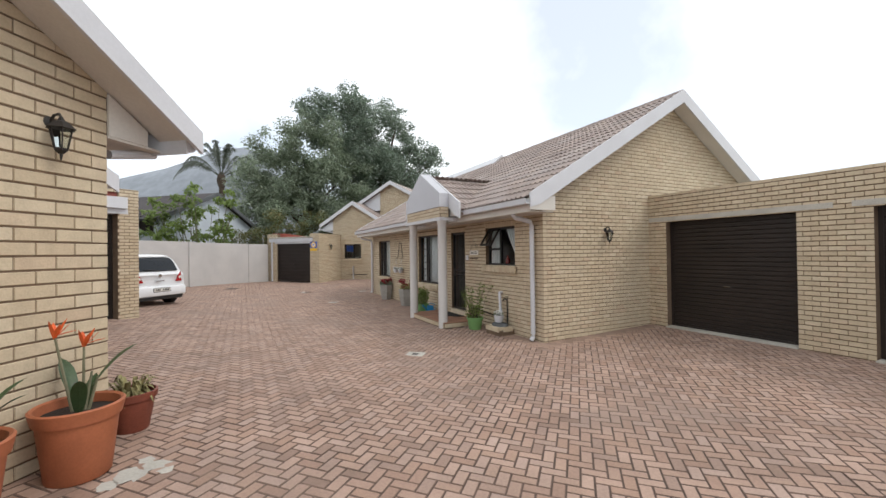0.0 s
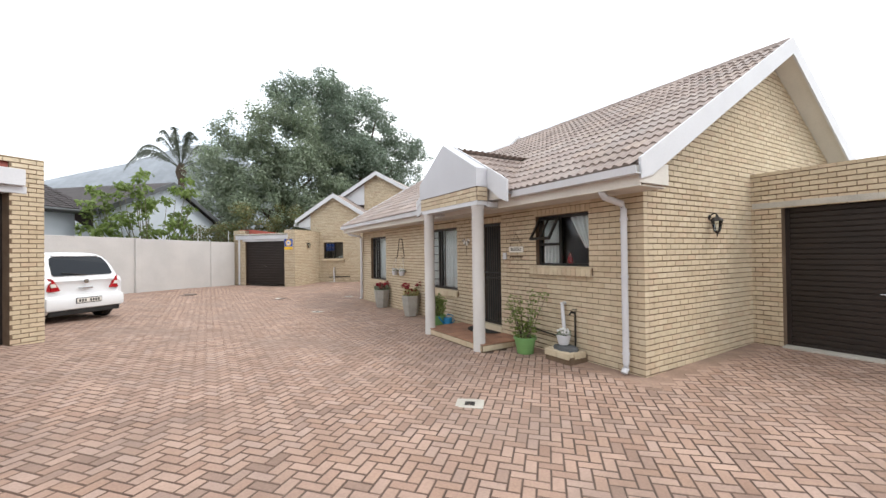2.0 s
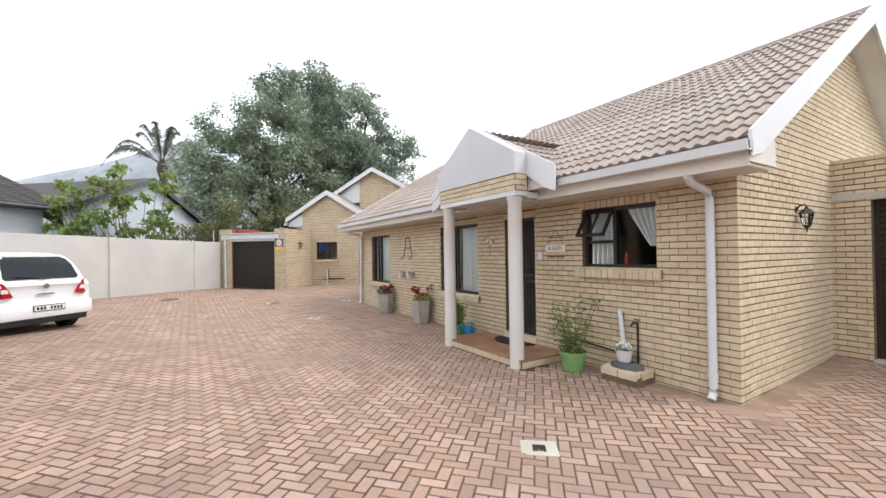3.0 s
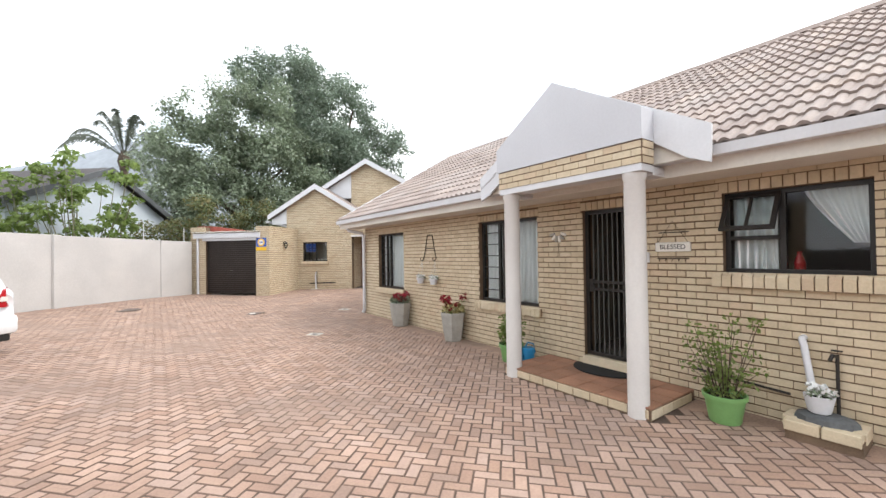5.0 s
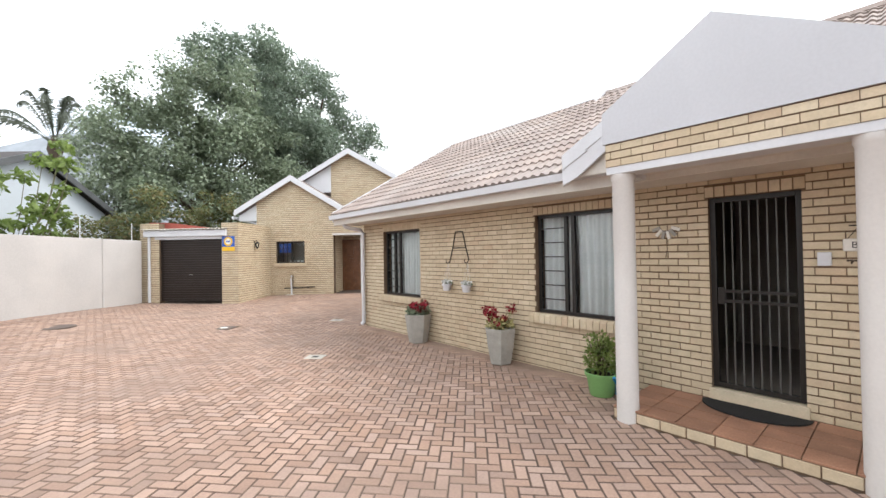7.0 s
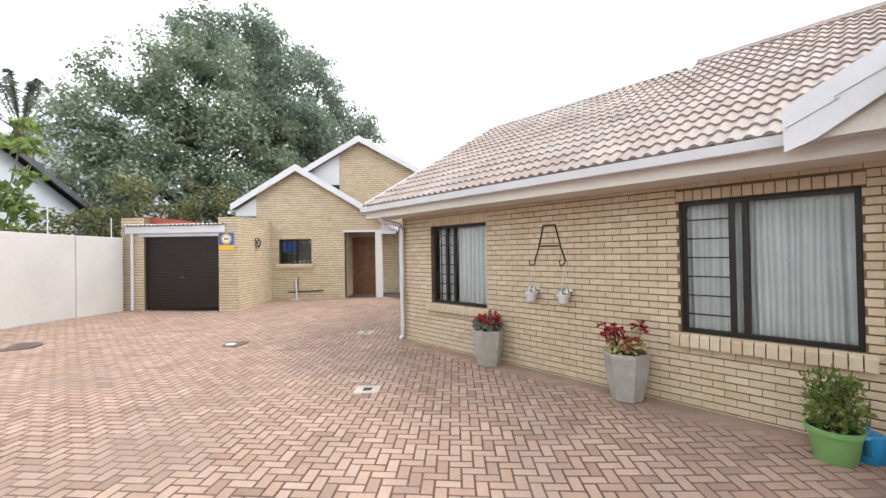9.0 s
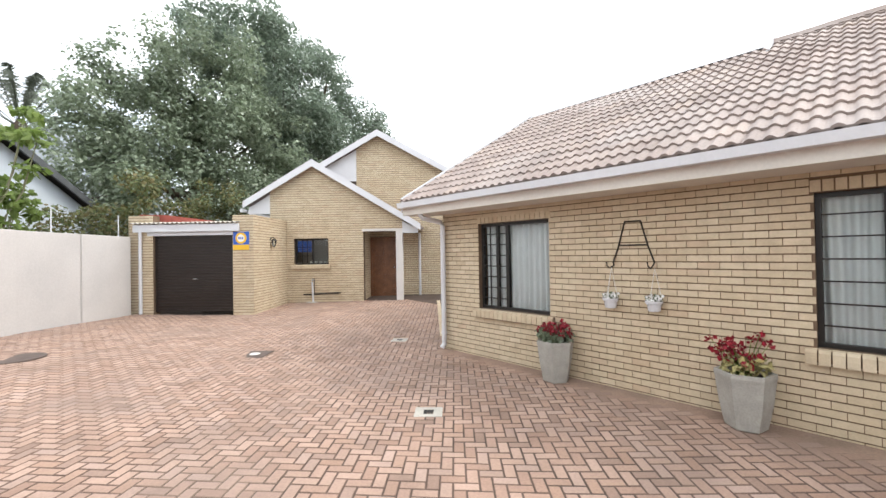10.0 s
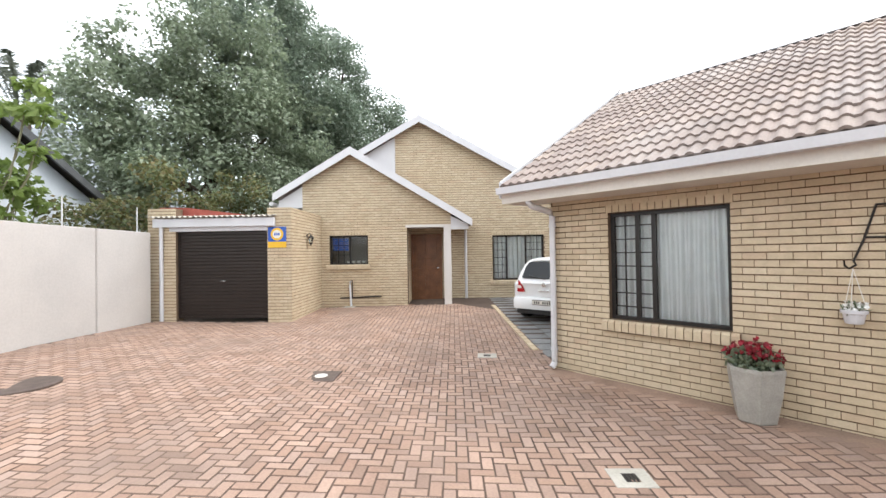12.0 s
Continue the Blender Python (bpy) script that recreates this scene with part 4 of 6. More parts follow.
# ---- windows and doors of the main house ----
def window_unit(name, m, w, z0, z1, label, mullions=(), bars=(), open_sash=None, curtain=None, sill=True, group="steel windows"):
    """Steel window set in an opening: local x from 0 to w, frame 70 mm behind the wall face. bars: (x0, x1, rows) burglar bars."""
    t = root(name, m, label, "window", group)
    y = 0.07
    s = Shape()
    f = 0.045
    s.box(0, w, y, y + 0.05, z0, z0 + f, 0.003)
    s.box(0, w, y, y + 0.05, z1 - f, z1, 0.003)
    s.box(0, f, y, y + 0.05, z0 + f, z1 - f, 0.003)
    s.box(w - f, w, y, y + 0.05, z0 + f, z1 - f, 0.003)
    for x in mullions:
        s.box(x - 0.025, x + 0.025, y - 0.004, y + 0.046, z0 + f, z1 - f, 0.003)
    s.done("frame", M_FRAME, t)
    pane = mesh_ob("pane", [(f, y + 0.03, z0 + f), (w - f, y + 0.03, z0 + f), (w - f, y + 0.03, z1 - f), (f, y + 0.03, z1 - f)], [(0, 1, 2, 3)], M_GLASS, t)
    pane.visible_shadow = False
    for x0, x1, rows, cols in bars:
        s = Shape()
        for i in range(1, rows):
            z = z0 + (z1 - z0) * i / rows
            s.box(x0, x1, y - 0.002, y + 0.014, z - 0.007, z + 0.007)
        for i in range(1, cols):
            x = x0 + (x1 - x0) * i / cols
            s.box(x - 0.008, x + 0.008, y - 0.001, y + 0.015, z0 + f, z1 - f)
        tagged(s.done("bars", M_FRAME, t), kind="stuff")
    if open_sash:
        x0, x1, za, zb, deg = open_sash
        s = Shape()
        h = zb - za
        mm = Matrix.Translation((x0, y - 0.01, zb)) @ Matrix.Rotation(radians(-deg), 4, "X")
        ww = x1 - x0
        s.box(0, ww, -0.02, 0.01, -0.04, 0, 0.003, mm)
        s.box(0, ww, -0.02, 0.01, -h, -h + 0.04, 0.003, mm)
        s.box(0, 0.04, -0.02, 0.01, -h + 0.04, -0.04, 0.003, mm)
        s.box(ww - 0.04, ww, -0.02, 0.01, -h + 0.04, -0.04, 0.003, mm)
        s.box(ww / 2 - 0.012, ww / 2 + 0.012, -0.018, 0.008, -h + 0.04, -0.04, 0.0, mm)
        s.done("sash", M_FRAME, t)
        v = [mm @ Vector(p) for p in ((0.04, -0.005, -h + 0.04), (ww - 0.04, -0.005, -h + 0.04), (ww - 0.04, -0.005, -0.04), (0.04, -0.005, -0.04))]
        g = mesh_ob("sash_pane", v, [(0, 1, 2, 3)], M_GLASS, t)
        g.visible_shadow = False
    if sill:
        n = max(3, round((w + 0.16) / 0.088))
        bw = (w + 0.16) / n
        sh = Shape()
        sh.prism([(-0.075, -0.135), (0.05, -0.135), (0.07, -0.004), (-0.045, -0.004), (-0.075, -0.03)], bw - 0.01, Matrix.Rotation(radians(-90), 4, "Z") @ Matrix.Scale(-1, 4, (1, 0, 0)))
        first = sh.done("sill_brick", M_BRICK, t, Matrix.Translation((-0.08, -0.0, z0)))
        for i in range(1, n):
            put("sill_brick", first.data, t, Matrix.Translation((-0.08 + i * bw, 0.0, z0)))
        s = Shape()
        s.box(-0.07, w + 0.07, -0.04, 0.07, z0 - 0.12, z0 - 0.014)
        s.done("sill_bed", M_MORTAR, t)
    if curtain:
        for x0, x1, folds in curtain:
            drape(t, x0, x1, z0 - 0.05, z1 + 0.02, y + 0.11, folds)
    return t


def drape(parent, x0, x1, z0, z1, y, folds, tie=0.0, seed=1):
    """A pleated curtain; tie pulls its lower edge to the right end."""
    rng = random.Random(seed + folds)
    n, rows = folds * 8, 8
    ph = [rng.uniform(0.7, 1.3) for _ in range(folds + 1)]
    verts, faces = [], []
    for r in range(rows + 1):
        v = r / rows
        for i in range(n + 1):
            u = i / n
            x = x0 + (x1 - x0) * (u + (1 - u) * tie * v ** 1.3 * 0.92)
            a = 0.042 * ph[int(u * folds)] * (0.6 + 0.6 * v)
            verts.append((x, y + a * math.sin(u * folds * 2 * math.pi + 0.5 * math.sin(v * 3 + u * 9)), z1 + (z0 - z1) * v))
    for r in range(rows):
        for i in range(n):
            k = r * (n + 1) + i
            faces.append((k, k + 1, k + n + 2, k + n + 1))
    return mesh_ob("curtain", verts, faces, M_CURTAIN, parent, smooth=True)


def at_hole(h):
    return FRONT @ Matrix.Translation((h[0], 0, 0))


w3 = WIN3[1] - WIN3[0]
window_unit("window_far", at_hole(WIN3), w3, WIN3[2], WIN3[3], "dark steel window with burglar bars and closed white curtains", [0.33, 0.52], [(0.04, 0.33, 8, 2), (0.33, 0.52, 8, 1)], None, [(0.02, 0.5, 5), (0.5, w3 - 0.02, 8)])
w2 = WIN2[1] - WIN2[0]
window_unit("window_middle", at_hole(WIN2), w2, WIN2[2], WIN2[3], "dark steel window with burglar bars and closed pale curtains", [0.45, 0.56], [(0.04, 0.45, 7, 1)], None, [(0.02, 0.55, 5), (0.58, w2 - 0.02, 8)])
wk = K_WIN[1] - K_WIN[0]
kw = window_unit("window_kitchen", at_hole(K_WIN), wk, K_WIN[2], K_WIN[3], "dark steel kitchen window with one top-hung sash open", [0.47], [], (0.02, 0.47, K_WIN[2] + 0.36, K_WIN[3] - 0.03, 32))
s = Shape()
s.box(0.04, 0.46, 0.066, 0.12, K_WIN[2] + 0.33, K_WIN[2] + 0.37, 0.003)
s.done("transom", M_FRAME, kw)
drape(kw, 0.05, 0.42, K_WIN[2], K_WIN[3], 0.14, 5, 0.0)
drape(kw, 0.60, wk - 0.03, K_WIN[2] + 0.28, K_WIN[3], 0.14, 5, 0.8)
s = Shape()
s.lathe([(0.03, 0), (0.042, 0.01), (0.045, 0.1), (0.03, 0.15), (0.018, 0.19), (0.02, 0.21)], 14)
tagged(s.done("bottle", M_RED, None, at_hole(K_WIN) @ Matrix.Translation((0.56, 0.19, K_WIN[2]))), "red bottle standing on the kitchen window ledge", "bottle")
s = Shape()
s.box(-0.1, wk + 0.1, 0.13, 0.6, K_WIN[2] - 0.45, K_WIN[2], 0.01)
tagged(s.done("kitchen_counter", M_ROOM, None, at_hole(K_WIN)), "dim kitchen counter under the window", "counter")

# security gate in the doorway, hall behind
dw = DOOR[1] - DOOR[0]
gate = root("security_gate", at_hole(DOOR), "dark steel security gate with vertical bars, closed in the doorway", "gate")
s = Shape()
z0, z1 = DOOR[2] + 0.06, DOOR[3]
for x in (0, dw - 0.05):
    s.box(x, x + 0.05, 0.05, 0.1, z0, z1, 0.003)
s.box(0.05, dw - 0.05, 0.05, 0.1, z1 - 0.05, z1, 0.003)
s.box(0.05, dw - 0.05, 0.05, 0.1, z0, z0 + 0.05, 0.003)
s.done("frame", M_FRAME, gate)
s = Shape()
s.box(0.06, dw - 0.06, 0.045, 0.075, z0 + 0.87, z0 + 0.9)
s.box(0.06, dw - 0.06, 0.045, 0.075, z0 + 0.97, z0 + 1.0)
s.box(0.06, 0.12, 0.04, 0.08, z0 + 0.85, z0 + 1.02, 0.003)
s.done("lock_rail", M_FRAME, gate)
sh = Shape()
sh.box(-0.006, 0.006, 0.055, 0.067, z0 + 0.05, z1 - 0.05)
bar0 = sh.done("bar", M_GATE, gate, Matrix.Translation((0.05 + (dw - 0.1) / 9, 0, 0)))
for i in range(2, 9):
    put("bar", bar0.data, gate, Matrix.Translation((0.05 + (dw - 0.1) * i / 9, 0, 0)))
s = Shape()
s.box(-0.02, dw + 0.02, -0.03, 0.22, DOOR[2] - 0.08, DOOR[2] + 0.05, 0.005)
tagged(s.done("threshold", M_BRICK, None, at_hole(DOOR)), "brick doorstep under the security gate", "threshold", "", "structure")
s = Shape()
k = 22
s.prism([(0.42 * math.cos(math.pi * i / k), 0.34 * math.sin(math.pi * i / k)) for i in range(k + 1)], 0.014)
tagged(s.done("doormat", M_RUBBER, None, Matrix.Translation((4.80, 8.92, 0.068)) @ Matrix.Rotation(radians(-90), 4, "Z") @ Matrix.Rotation(radians(90), 4, "X")), "dark half-round rubber doormat on the terracotta step", "doormat")


# ---- back house openings ----
bw = window_unit("window_back_small", BACK @ Matrix.Translation((B_WIN[0], 0, 0)), B_WIN[1] - B_WIN[0], B_WIN[2], B_WIN[3], "dark steel kitchen window of the back house", [0.58], [(0.08, 0.56, 3, 3)])
s = Shape()
s.box(-0.1, 1.3, 0.9, 1.0, 0.2, 2.4)
tagged(s.done("wall_back_room", M_ROOM, None, BACK @ Matrix.Translation((B_WIN[0], 0, 0))), "dim inner wall behind the small back window", "wall", "", "structure")
s = Shape()
for k in range(6):
    s.box(0.06, 0.52, 0.135, 0.14, 1.74 + 0.06 * k, 1.796 + 0.06 * k, 0.002)
tagged(s.done("window_blind", M_BLUESIGN, None, BACK @ Matrix.Translation((B_WIN[0], 0, 0))), "blue slatted blind hung in the back kitchen window", "blind")
rr = random.Random(5)
for i in range(4):
    s = Shape()
    r = rr.uniform(0.035, 0.05)
    s.lathe([(r * 0.7, 0), (r, 0.09), (r * 1.05, 0.1), (r * 0.9, 0.1)], 12)
    tagged(s.done("ornament_cup", M_PAPER, None, BACK @ Matrix.Translation((B_WIN[0] + 0.5 + 0.15 * i, 0.17, B_WIN[2] + 0.0))), "small pale cup on the back window ledge", "cup", "cups on the ledge")
s = Shape()
s.box(B_WIN[0] - 0.05, B_WIN[1] + 0.05, 0.12, 0.4, B_WIN[2] - 0.05, B_WIN[2] - 0.001)
tagged(s.done("ledge", M_CONC, None, BACK), "inner window ledge of the back house", "ledge", "", "structure")
window_unit("window_back_wide", BACK @ Matrix.Translation((5.29, 1.2, 0)), 1.61, 0.76, 2.16, "dark steel window with bars and pale curtains in the back house", [0.45, 1.05], [(0.04, 0.45, 6, 3), (1.05, 1.57, 6, 3)], None, [(0.03, 0.8, 6), (0.82, 1.58, 6)])
s = Shape()
s.box(2.2, 10.9, 2.2, 2.3, 0.0, 3.0)
tagged(s.done("wall_back_inner", M_ROOM, None, BACK), "dim inner wall of the back house", "wall", "", "structure")

door = root("timber_door", BACK @ Matrix.Translation((2.80, 1.10, 0.17)), "varnished red-brown panelled timber door, closed, in the back porch", "door")
s = Shape()
s.box(0, 0.84, 0.0, 0.045, 0, 2.0, 0.004)
s.done("leaf", M_WOOD, door)
for x0, x1, za, zb in ((0.1, 0.39, 0.12, 0.78), (0.45, 0.74, 0.12, 0.78), (0.1, 0.39, 0.98, 1.3), (0.45, 0.74, 0.98, 1.3), (0.1, 0.39, 1.42, 1.88), (0.45, 0.74, 1.42, 1.88)):
    s = Shape()
    s.box(x0, x1, -0.012, 0.0, za, zb, 0.01)
    s.done("panel", M_WOOD, door)
s = Shape()
s.box(-0.06, 0, -0.03, 0.06, -0.02, 2.06, 0.004)
s.box(0.84, 0.9, -0.03, 0.06, -0.02, 2.06, 0.004)
s.box(-0.06, 0.9, -0.03, 0.06, 2.0, 2.06, 0.004)
s.done("frame", M_WOOD, door)
s = Shape()
s.lathe([(0.012, 0), (0.012, 0.04), (0.028, 0.05), (0.028, 0.07), (0.01, 0.08)], 12, Matrix.Translation((0.77, 0, 1.0)) @ Matrix.Rotation(radians(90), 4, "X"))
s.done("knob", M_CHROME, door, smooth=True)


def wall_pipe(m, label):
    p = root("waste_pipe", m, label, "pipe")
    s = Shape()
    s.tube([(0, 0.0, 0.74), (0, -0.07, 0.74), (0.0, -0.08, 0.66), (0.03, -0.09, 0.05)], 0.03, 10)
    s.done("pipe", M_WHITE, p, smooth=True)
    return p


# back house pipes, sign, lamps
wp = wall_pipe(BACK @ Matrix.Translation((1.1, 0, 0.1)), "white waste pipe on the wall of the back house")
s = Shape()
s.tube([(-0.3, -0.03, 0.28), (0.9, -0.03, 0.32)], 0.02, 8)
s.tube([(0.06, -0.05, 0.3), (0.06, -0.05, 0.78), (0.02, -0.09, 0.8)], 0.012, 8)
s.done("tap_pipe", M_IRON, wp, smooth=True)
s = Shape()
s.box(-0.16, 0.14, -0.22, -0.02, -0.1, 0.05, 0.01)
s.done("gully", M_CONC, wp)
downpipe("downpipe", BG.translation.x, BG.translation.y, 2.34, 0.12, (0.0, 0.0, 0), "white downpipe beside the back garage door").matrix_basis = BG @ Matrix.Translation((-2.8, -0.06, 0))
downpipe("downpipe", 0, 0, 2.35, 0.13, (0.0, -0.02, 0), "white downpipe at the back porch").matrix_basis = BACK @ Matrix.Translation((4.45, 1.12, 0))

sign = root("alarm_sign", BG @ Matrix.Translation((-0.28, -0.02, 1.81)), "blue and yellow alarm company sign on the brick pier", "sign")
s = Shape()
s.box(0, 0.43, 0, 0.008, 0.14, 0.49)
s.done("board", M_BLUESIGN, sign)
s = Shape()
s.box(0, 0.43, 0, 0.008, 0.0, 0.14)
s.done("strip", M_YELLOW, sign)
s = Shape()
s.lathe([(0.15, 0), (0.15, 0.006)], 28, Matrix.Translation((0.215, 0.0, 0.315)) @ Matrix.Rotation(radians(90), 4, "X"))
s.done("disc", M_YELLOW, sign)
s = Shape()
s.lathe([(0.1, 0), (0.1, 0.009)], 28, Matrix.Translation((0.215, 0.0, 0.315)) @ Matrix.Rotation(radians(90), 4, "X"))
s.done("inner_disc", M_PAPER, sign)
s = Shape()
for i in range(3):
    s.box(0.15 + i * 0.047, 0.185 + i * 0.047, -0.012, -0.009, 0.285, 0.345)
tagged(s.done("mark", M_BLUESIGN, sign), kind="stuff")


def lantern(m, label):
    """Wall lantern: back plate, arm, hipped cap, tapered glass body with ribs."""
    t = root("wall_lantern", m @ Matrix.Scale(0.78, 4), label, "wall lamp", "wall lanterns")
    s = Shape()
    s.lathe([(0.05, 0), (0.055, 0.012), (0.03, 0.025)], 16, Matrix.Translation((0, 0, 0.1)) @ Matrix.Rotation(radians(90), 4, "X"))
    s.tube([(0, -0.01, 0.1), (0, -0.06, 0.16), (0, -0.12, 0.17), (0, -0.14, 0.13)], 0.012, 8)
    s.done("bracket", M_IRON, t, smooth=True)
    c = Matrix.Translation((0, -0.14, 0))
    s = Shape()
    s.lathe([(0.115, 0.03), (0.1, 0.045), (0.06, 0.09), (0.03, 0.105), (0.02, 0.13), (0.008, 0.15)], 6, c)
    s.lathe([(0.02, -0.2), (0.05, -0.17), (0.055, -0.15)], 6, c)
    s.lathe([(0.006, -0.26), (0.012, -0.22), (0.012, -0.2)], 6, c)
    for i in range(6):
        a = math.pi * i / 3
        s.tube([(0.052 * math.cos(a), -0.14 + 0.052 * math.sin(a), -0.15), (0.088 * math.cos(a), -0.14 + 0.088 * math.sin(a), 0.035)], 0.006, 5)
    s.done("cage", M_IRON, t)
    s = Shape()
    s.lathe([(0.048, -0.15), (0.082, 0.03)], 6, c, close=False)
    g = s.done("glass", M_GLASS, t)
    g.visible_shadow = False
    return t


lantern(LEFT @ Matrix.Translation((-0.42, 0, 2.52)), "dark iron wall lantern with glass panes on the brick gable")
lantern(GABLE @ Matrix.Translation((1.57, 0, 1.95)), "dark iron wall lantern on the gable wall")
lantern(BG @ Matrix.Translation((0.26, 0, 0)) @ Matrix.Rotation(radians(90), 4, "Z") @ Matrix.Translation((1.0, 0, 2.05)), "dark iron wall lantern beside the back garage")

# ---- front wall ornaments ----
def on_front(y, z, out=0.0):
    return FRONT @ Matrix.Translation((front_x(y), -0.012 - out, z))


letter = root("iron_letter", on_front(13.03, 1.45), "wrought-iron letter A bracket holding two hanging pots", "wall ornament")
s = Shape()
for sg, foot in ((-1, -0.215), (1, 0.255)):
    top = 0.02 + sg * 0.09
    s.tube([(top, -0.012, 0.52), (0.02 + sg * 0.17, -0.012, 0.22), (foot, -0.014, 0.035), (foot - 0.015 * sg, -0.03, 0.0), (foot - 0.03 * 1, -0.05, -0.03), (foot - 0.055, -0.06, -0.005), (foot - 0.06, -0.06, 0.04)], 0.009, 8)
s.tube([(-0.075, -0.012, 0.52), (0.115, -0.012, 0.52)], 0.009, 8)
s.tube([(-0.15, -0.012, 0.24), (0.19, -0.012, 0.24)], 0.009, 8)
s.done("bar", M_IRON, letter, smooth=True)


def leaf_cloud(name, parent, mat, spots, size, seed, shape=(0.5, 0.32), spread=1.0, up=0.2, flat=1.0, sky=0.0):
    """Many small pointed leaves about the given centres (x, y, z, radius, count)."""
    rng = np.random.default_rng(seed)
    verts, faces, rnd = [], [], []
    for x, y, z, r, n in spots:
        d = rng.normal(size=(n, 3))
        d /= np.linalg.norm(d, axis=1)[:, None]
        rad = np.array(r if hasattr(r, "__len__") else (r, r, r))
        p = d * rad * (rng.random(n) ** 0.33 * spread)[:, None] + (x, y, z)
        a = (rng.normal(size=(n, 3)) + d * 0.8 + (0, 0, up)) * (1, 1, flat)
        a /= np.linalg.norm(a, axis=1)[:, None]
        b = np.cross(a, rng.normal(size=(n, 3)) * (flat, flat, 1))
        b /= np.linalg.norm(b, axis=1)[:, None] + 1e-9
        if sky:
            face = rng.normal(size=(n, 3)) * 0.55 + d * 0.75 + (0, 0, sky)
            face /= np.linalg.norm(face, axis=1)[:, None]
            a = np.cross(face, rng.normal(size=(n, 3))) + (0, 0, -0.25)
            a /= np.linalg.norm(a, axis=1)[:, None]
            b = np.cross(face, a)
            b /= np.linalg.norm(b, axis=1)[:, None]
        s_ = size * rng.uniform(0.6, 1.35, n)[:, None]
        tip, side, mid = p + a * s_, b * s_ * shape[1], p + a * s_ * shape[0]
        nrm = np.cross(a, b) * s_ * 0.1
        o = len(verts)
        allv = np.stack([p, mid + side - nrm, tip, mid - side - nrm], axis=1).reshape(-1, 3)
        verts += allv.tolist()
        faces += [(o + 4 * i, o + 4 * i + 1, o + 4 * i + 2, o + 4 * i + 3) for i in range(n)]
        rnd += rng.random(n).tolist()
    ob = mesh_ob(name, verts, faces, mat, parent, rnd=rnd)
    return tagged(ob, kind="stuff")


for y in (13.25, 12.76):
    hp = root("hanging_pot", on_front(y, 0.945, 0.1), "small white plastic pot with white flowers hanging on cords", "flower pot", "hanging pots")
    s = Shape()
    s.lathe([(0.055, 0), (0.062, 0.01), (0.075, 0.085), (0.088, 0.09), (0.09, 0.12), (0.08, 0.12), (0.07, 0.09)], 20)
    s.done("pot", M_WHITE, hp, smooth=True)
    s = Shape()
    for a in (0.3, 2.4, 4.5):
        s.tube([(0.085 * math.cos(a), 0.085 * math.sin(a), 0.11), (0, 0.045, 0.475)], 0.003, 5)
    s.done("cord", M_PAPER, hp)
    leaf_cloud("foliage", hp, M_LEAF, [(0, 0, 0.125, (0.075, 0.075, 0.025), 50)], 0.05, 4)
    leaf_cloud("flowers", hp, M_FLOWERW, [(0, 0, 0.15, (0.08, 0.08, 0.03), 70)], 0.035, 5, (0.5, 0.5))

plaque = root("welcome_plaque", on_front(8.105, 1.6), "white wooden BLESSED plaque hung on a string", "sign")
s = Shape()
s.box(-0.19, 0.19, -0.014, 0, -0.045, 0.06, 0.012)
s.done("board", M_PAPER, plaque)
cu = bpy.data.curves.new("lettering", "FONT")
cu.body, cu.size, cu.align_x, cu.align_y, cu.extrude = "BLESSED", 0.075, "CENTER", "CENTER", 0.001
cu.materials.append(M_BLACK)
tx = put("lettering", cu, plaque, Matrix.Translation((0, -0.016, 0.006)) @ Matrix.Rotation(radians(90), 4, "X"))
s = Shape()
s.tube([(-0.16, -0.01, 0.06), (0.0, -0.008, 0.3), (0.16, -0.01, 0.06)], 0.003, 5)
s.tube([(-0.15, -0.01, 0.17), (0.17, -0.01, 0.17)], 0.006, 6)
s.done("string", M_IRON, plaque)
s = Shape()
s.box(-0.17, 0.17, -0.012, 0, -0.13, -0.115, 0.003)
for i in range(5):
    s.tube([(-0.14 + 0.07 * i, -0.012, -0.12), (-0.14 + 0.07 * i, -0.03, -0.15), (-0.13 + 0.07 * i, -0.035, -0.13)], 0.005, 6)
s.done("hook_rail", M_BARK, plaque)
s = Shape()
s.box(-0.045, 0.045, -0.03, 0, -0.06, 0.06, 0.006)
tagged(s.done("doorbell_box", M_WHITE, None, on_front(8.41, 1.49)), "white square doorbell box on the brick wall", "doorbell")
chime = root("wind_chime", on_front(9.68, 1.80), "striped fan-shaped wall ornament with hanging cord", "wall ornament")
for i in range(6):
    a = radians(200 + i * 28)
    s = Shape()
    mm = Matrix.Translation((0, 0, 0.06)) @ Matrix.Rotation(-a, 4, "Y")
    s.box(0.06, 0.15, -0.025, -0.003, -0.018, 0.018, 0.006, mm)
    s.done("fan_leaf", M_PAPER if i % 2 else M_CEMENT, chime)
s = Shape()
s.tube([(0, -0.01, -0.08), (0.01, -0.012, -0.2), (-0.01, -0.012, -0.3)], 0.004, 6)
s.done("cord", M_BARK, chime)

# hose pipe, standpipe, brick box with pot
wp2 = root("waste_pipe", on_front(7.0, 0.0), "white waste pipe and iron standpipe above a brick gully", "pipe")
s = Shape()
s.tube([(0, 0.0, 0.77), (0, -0.06, 0.77), (0.015, -0.07, 0.7), (0.09, -0.1, 0.2)], 0.028, 10)
s.done("pipe", M_WHITE, wp2, smooth=True)
s = Shape()
s.tube([(0.22, -0.03, 0.1), (0.22, -0.03, 0.66)], 0.013, 8)
s.tube([(0.22, -0.03, 0.64), (0.2, -0.09, 0.66), (0.19, -0.12, 0.62)], 0.015, 8)
s.box(0.185, 0.255, -0.06, -0.03, 0.69, 0.70)
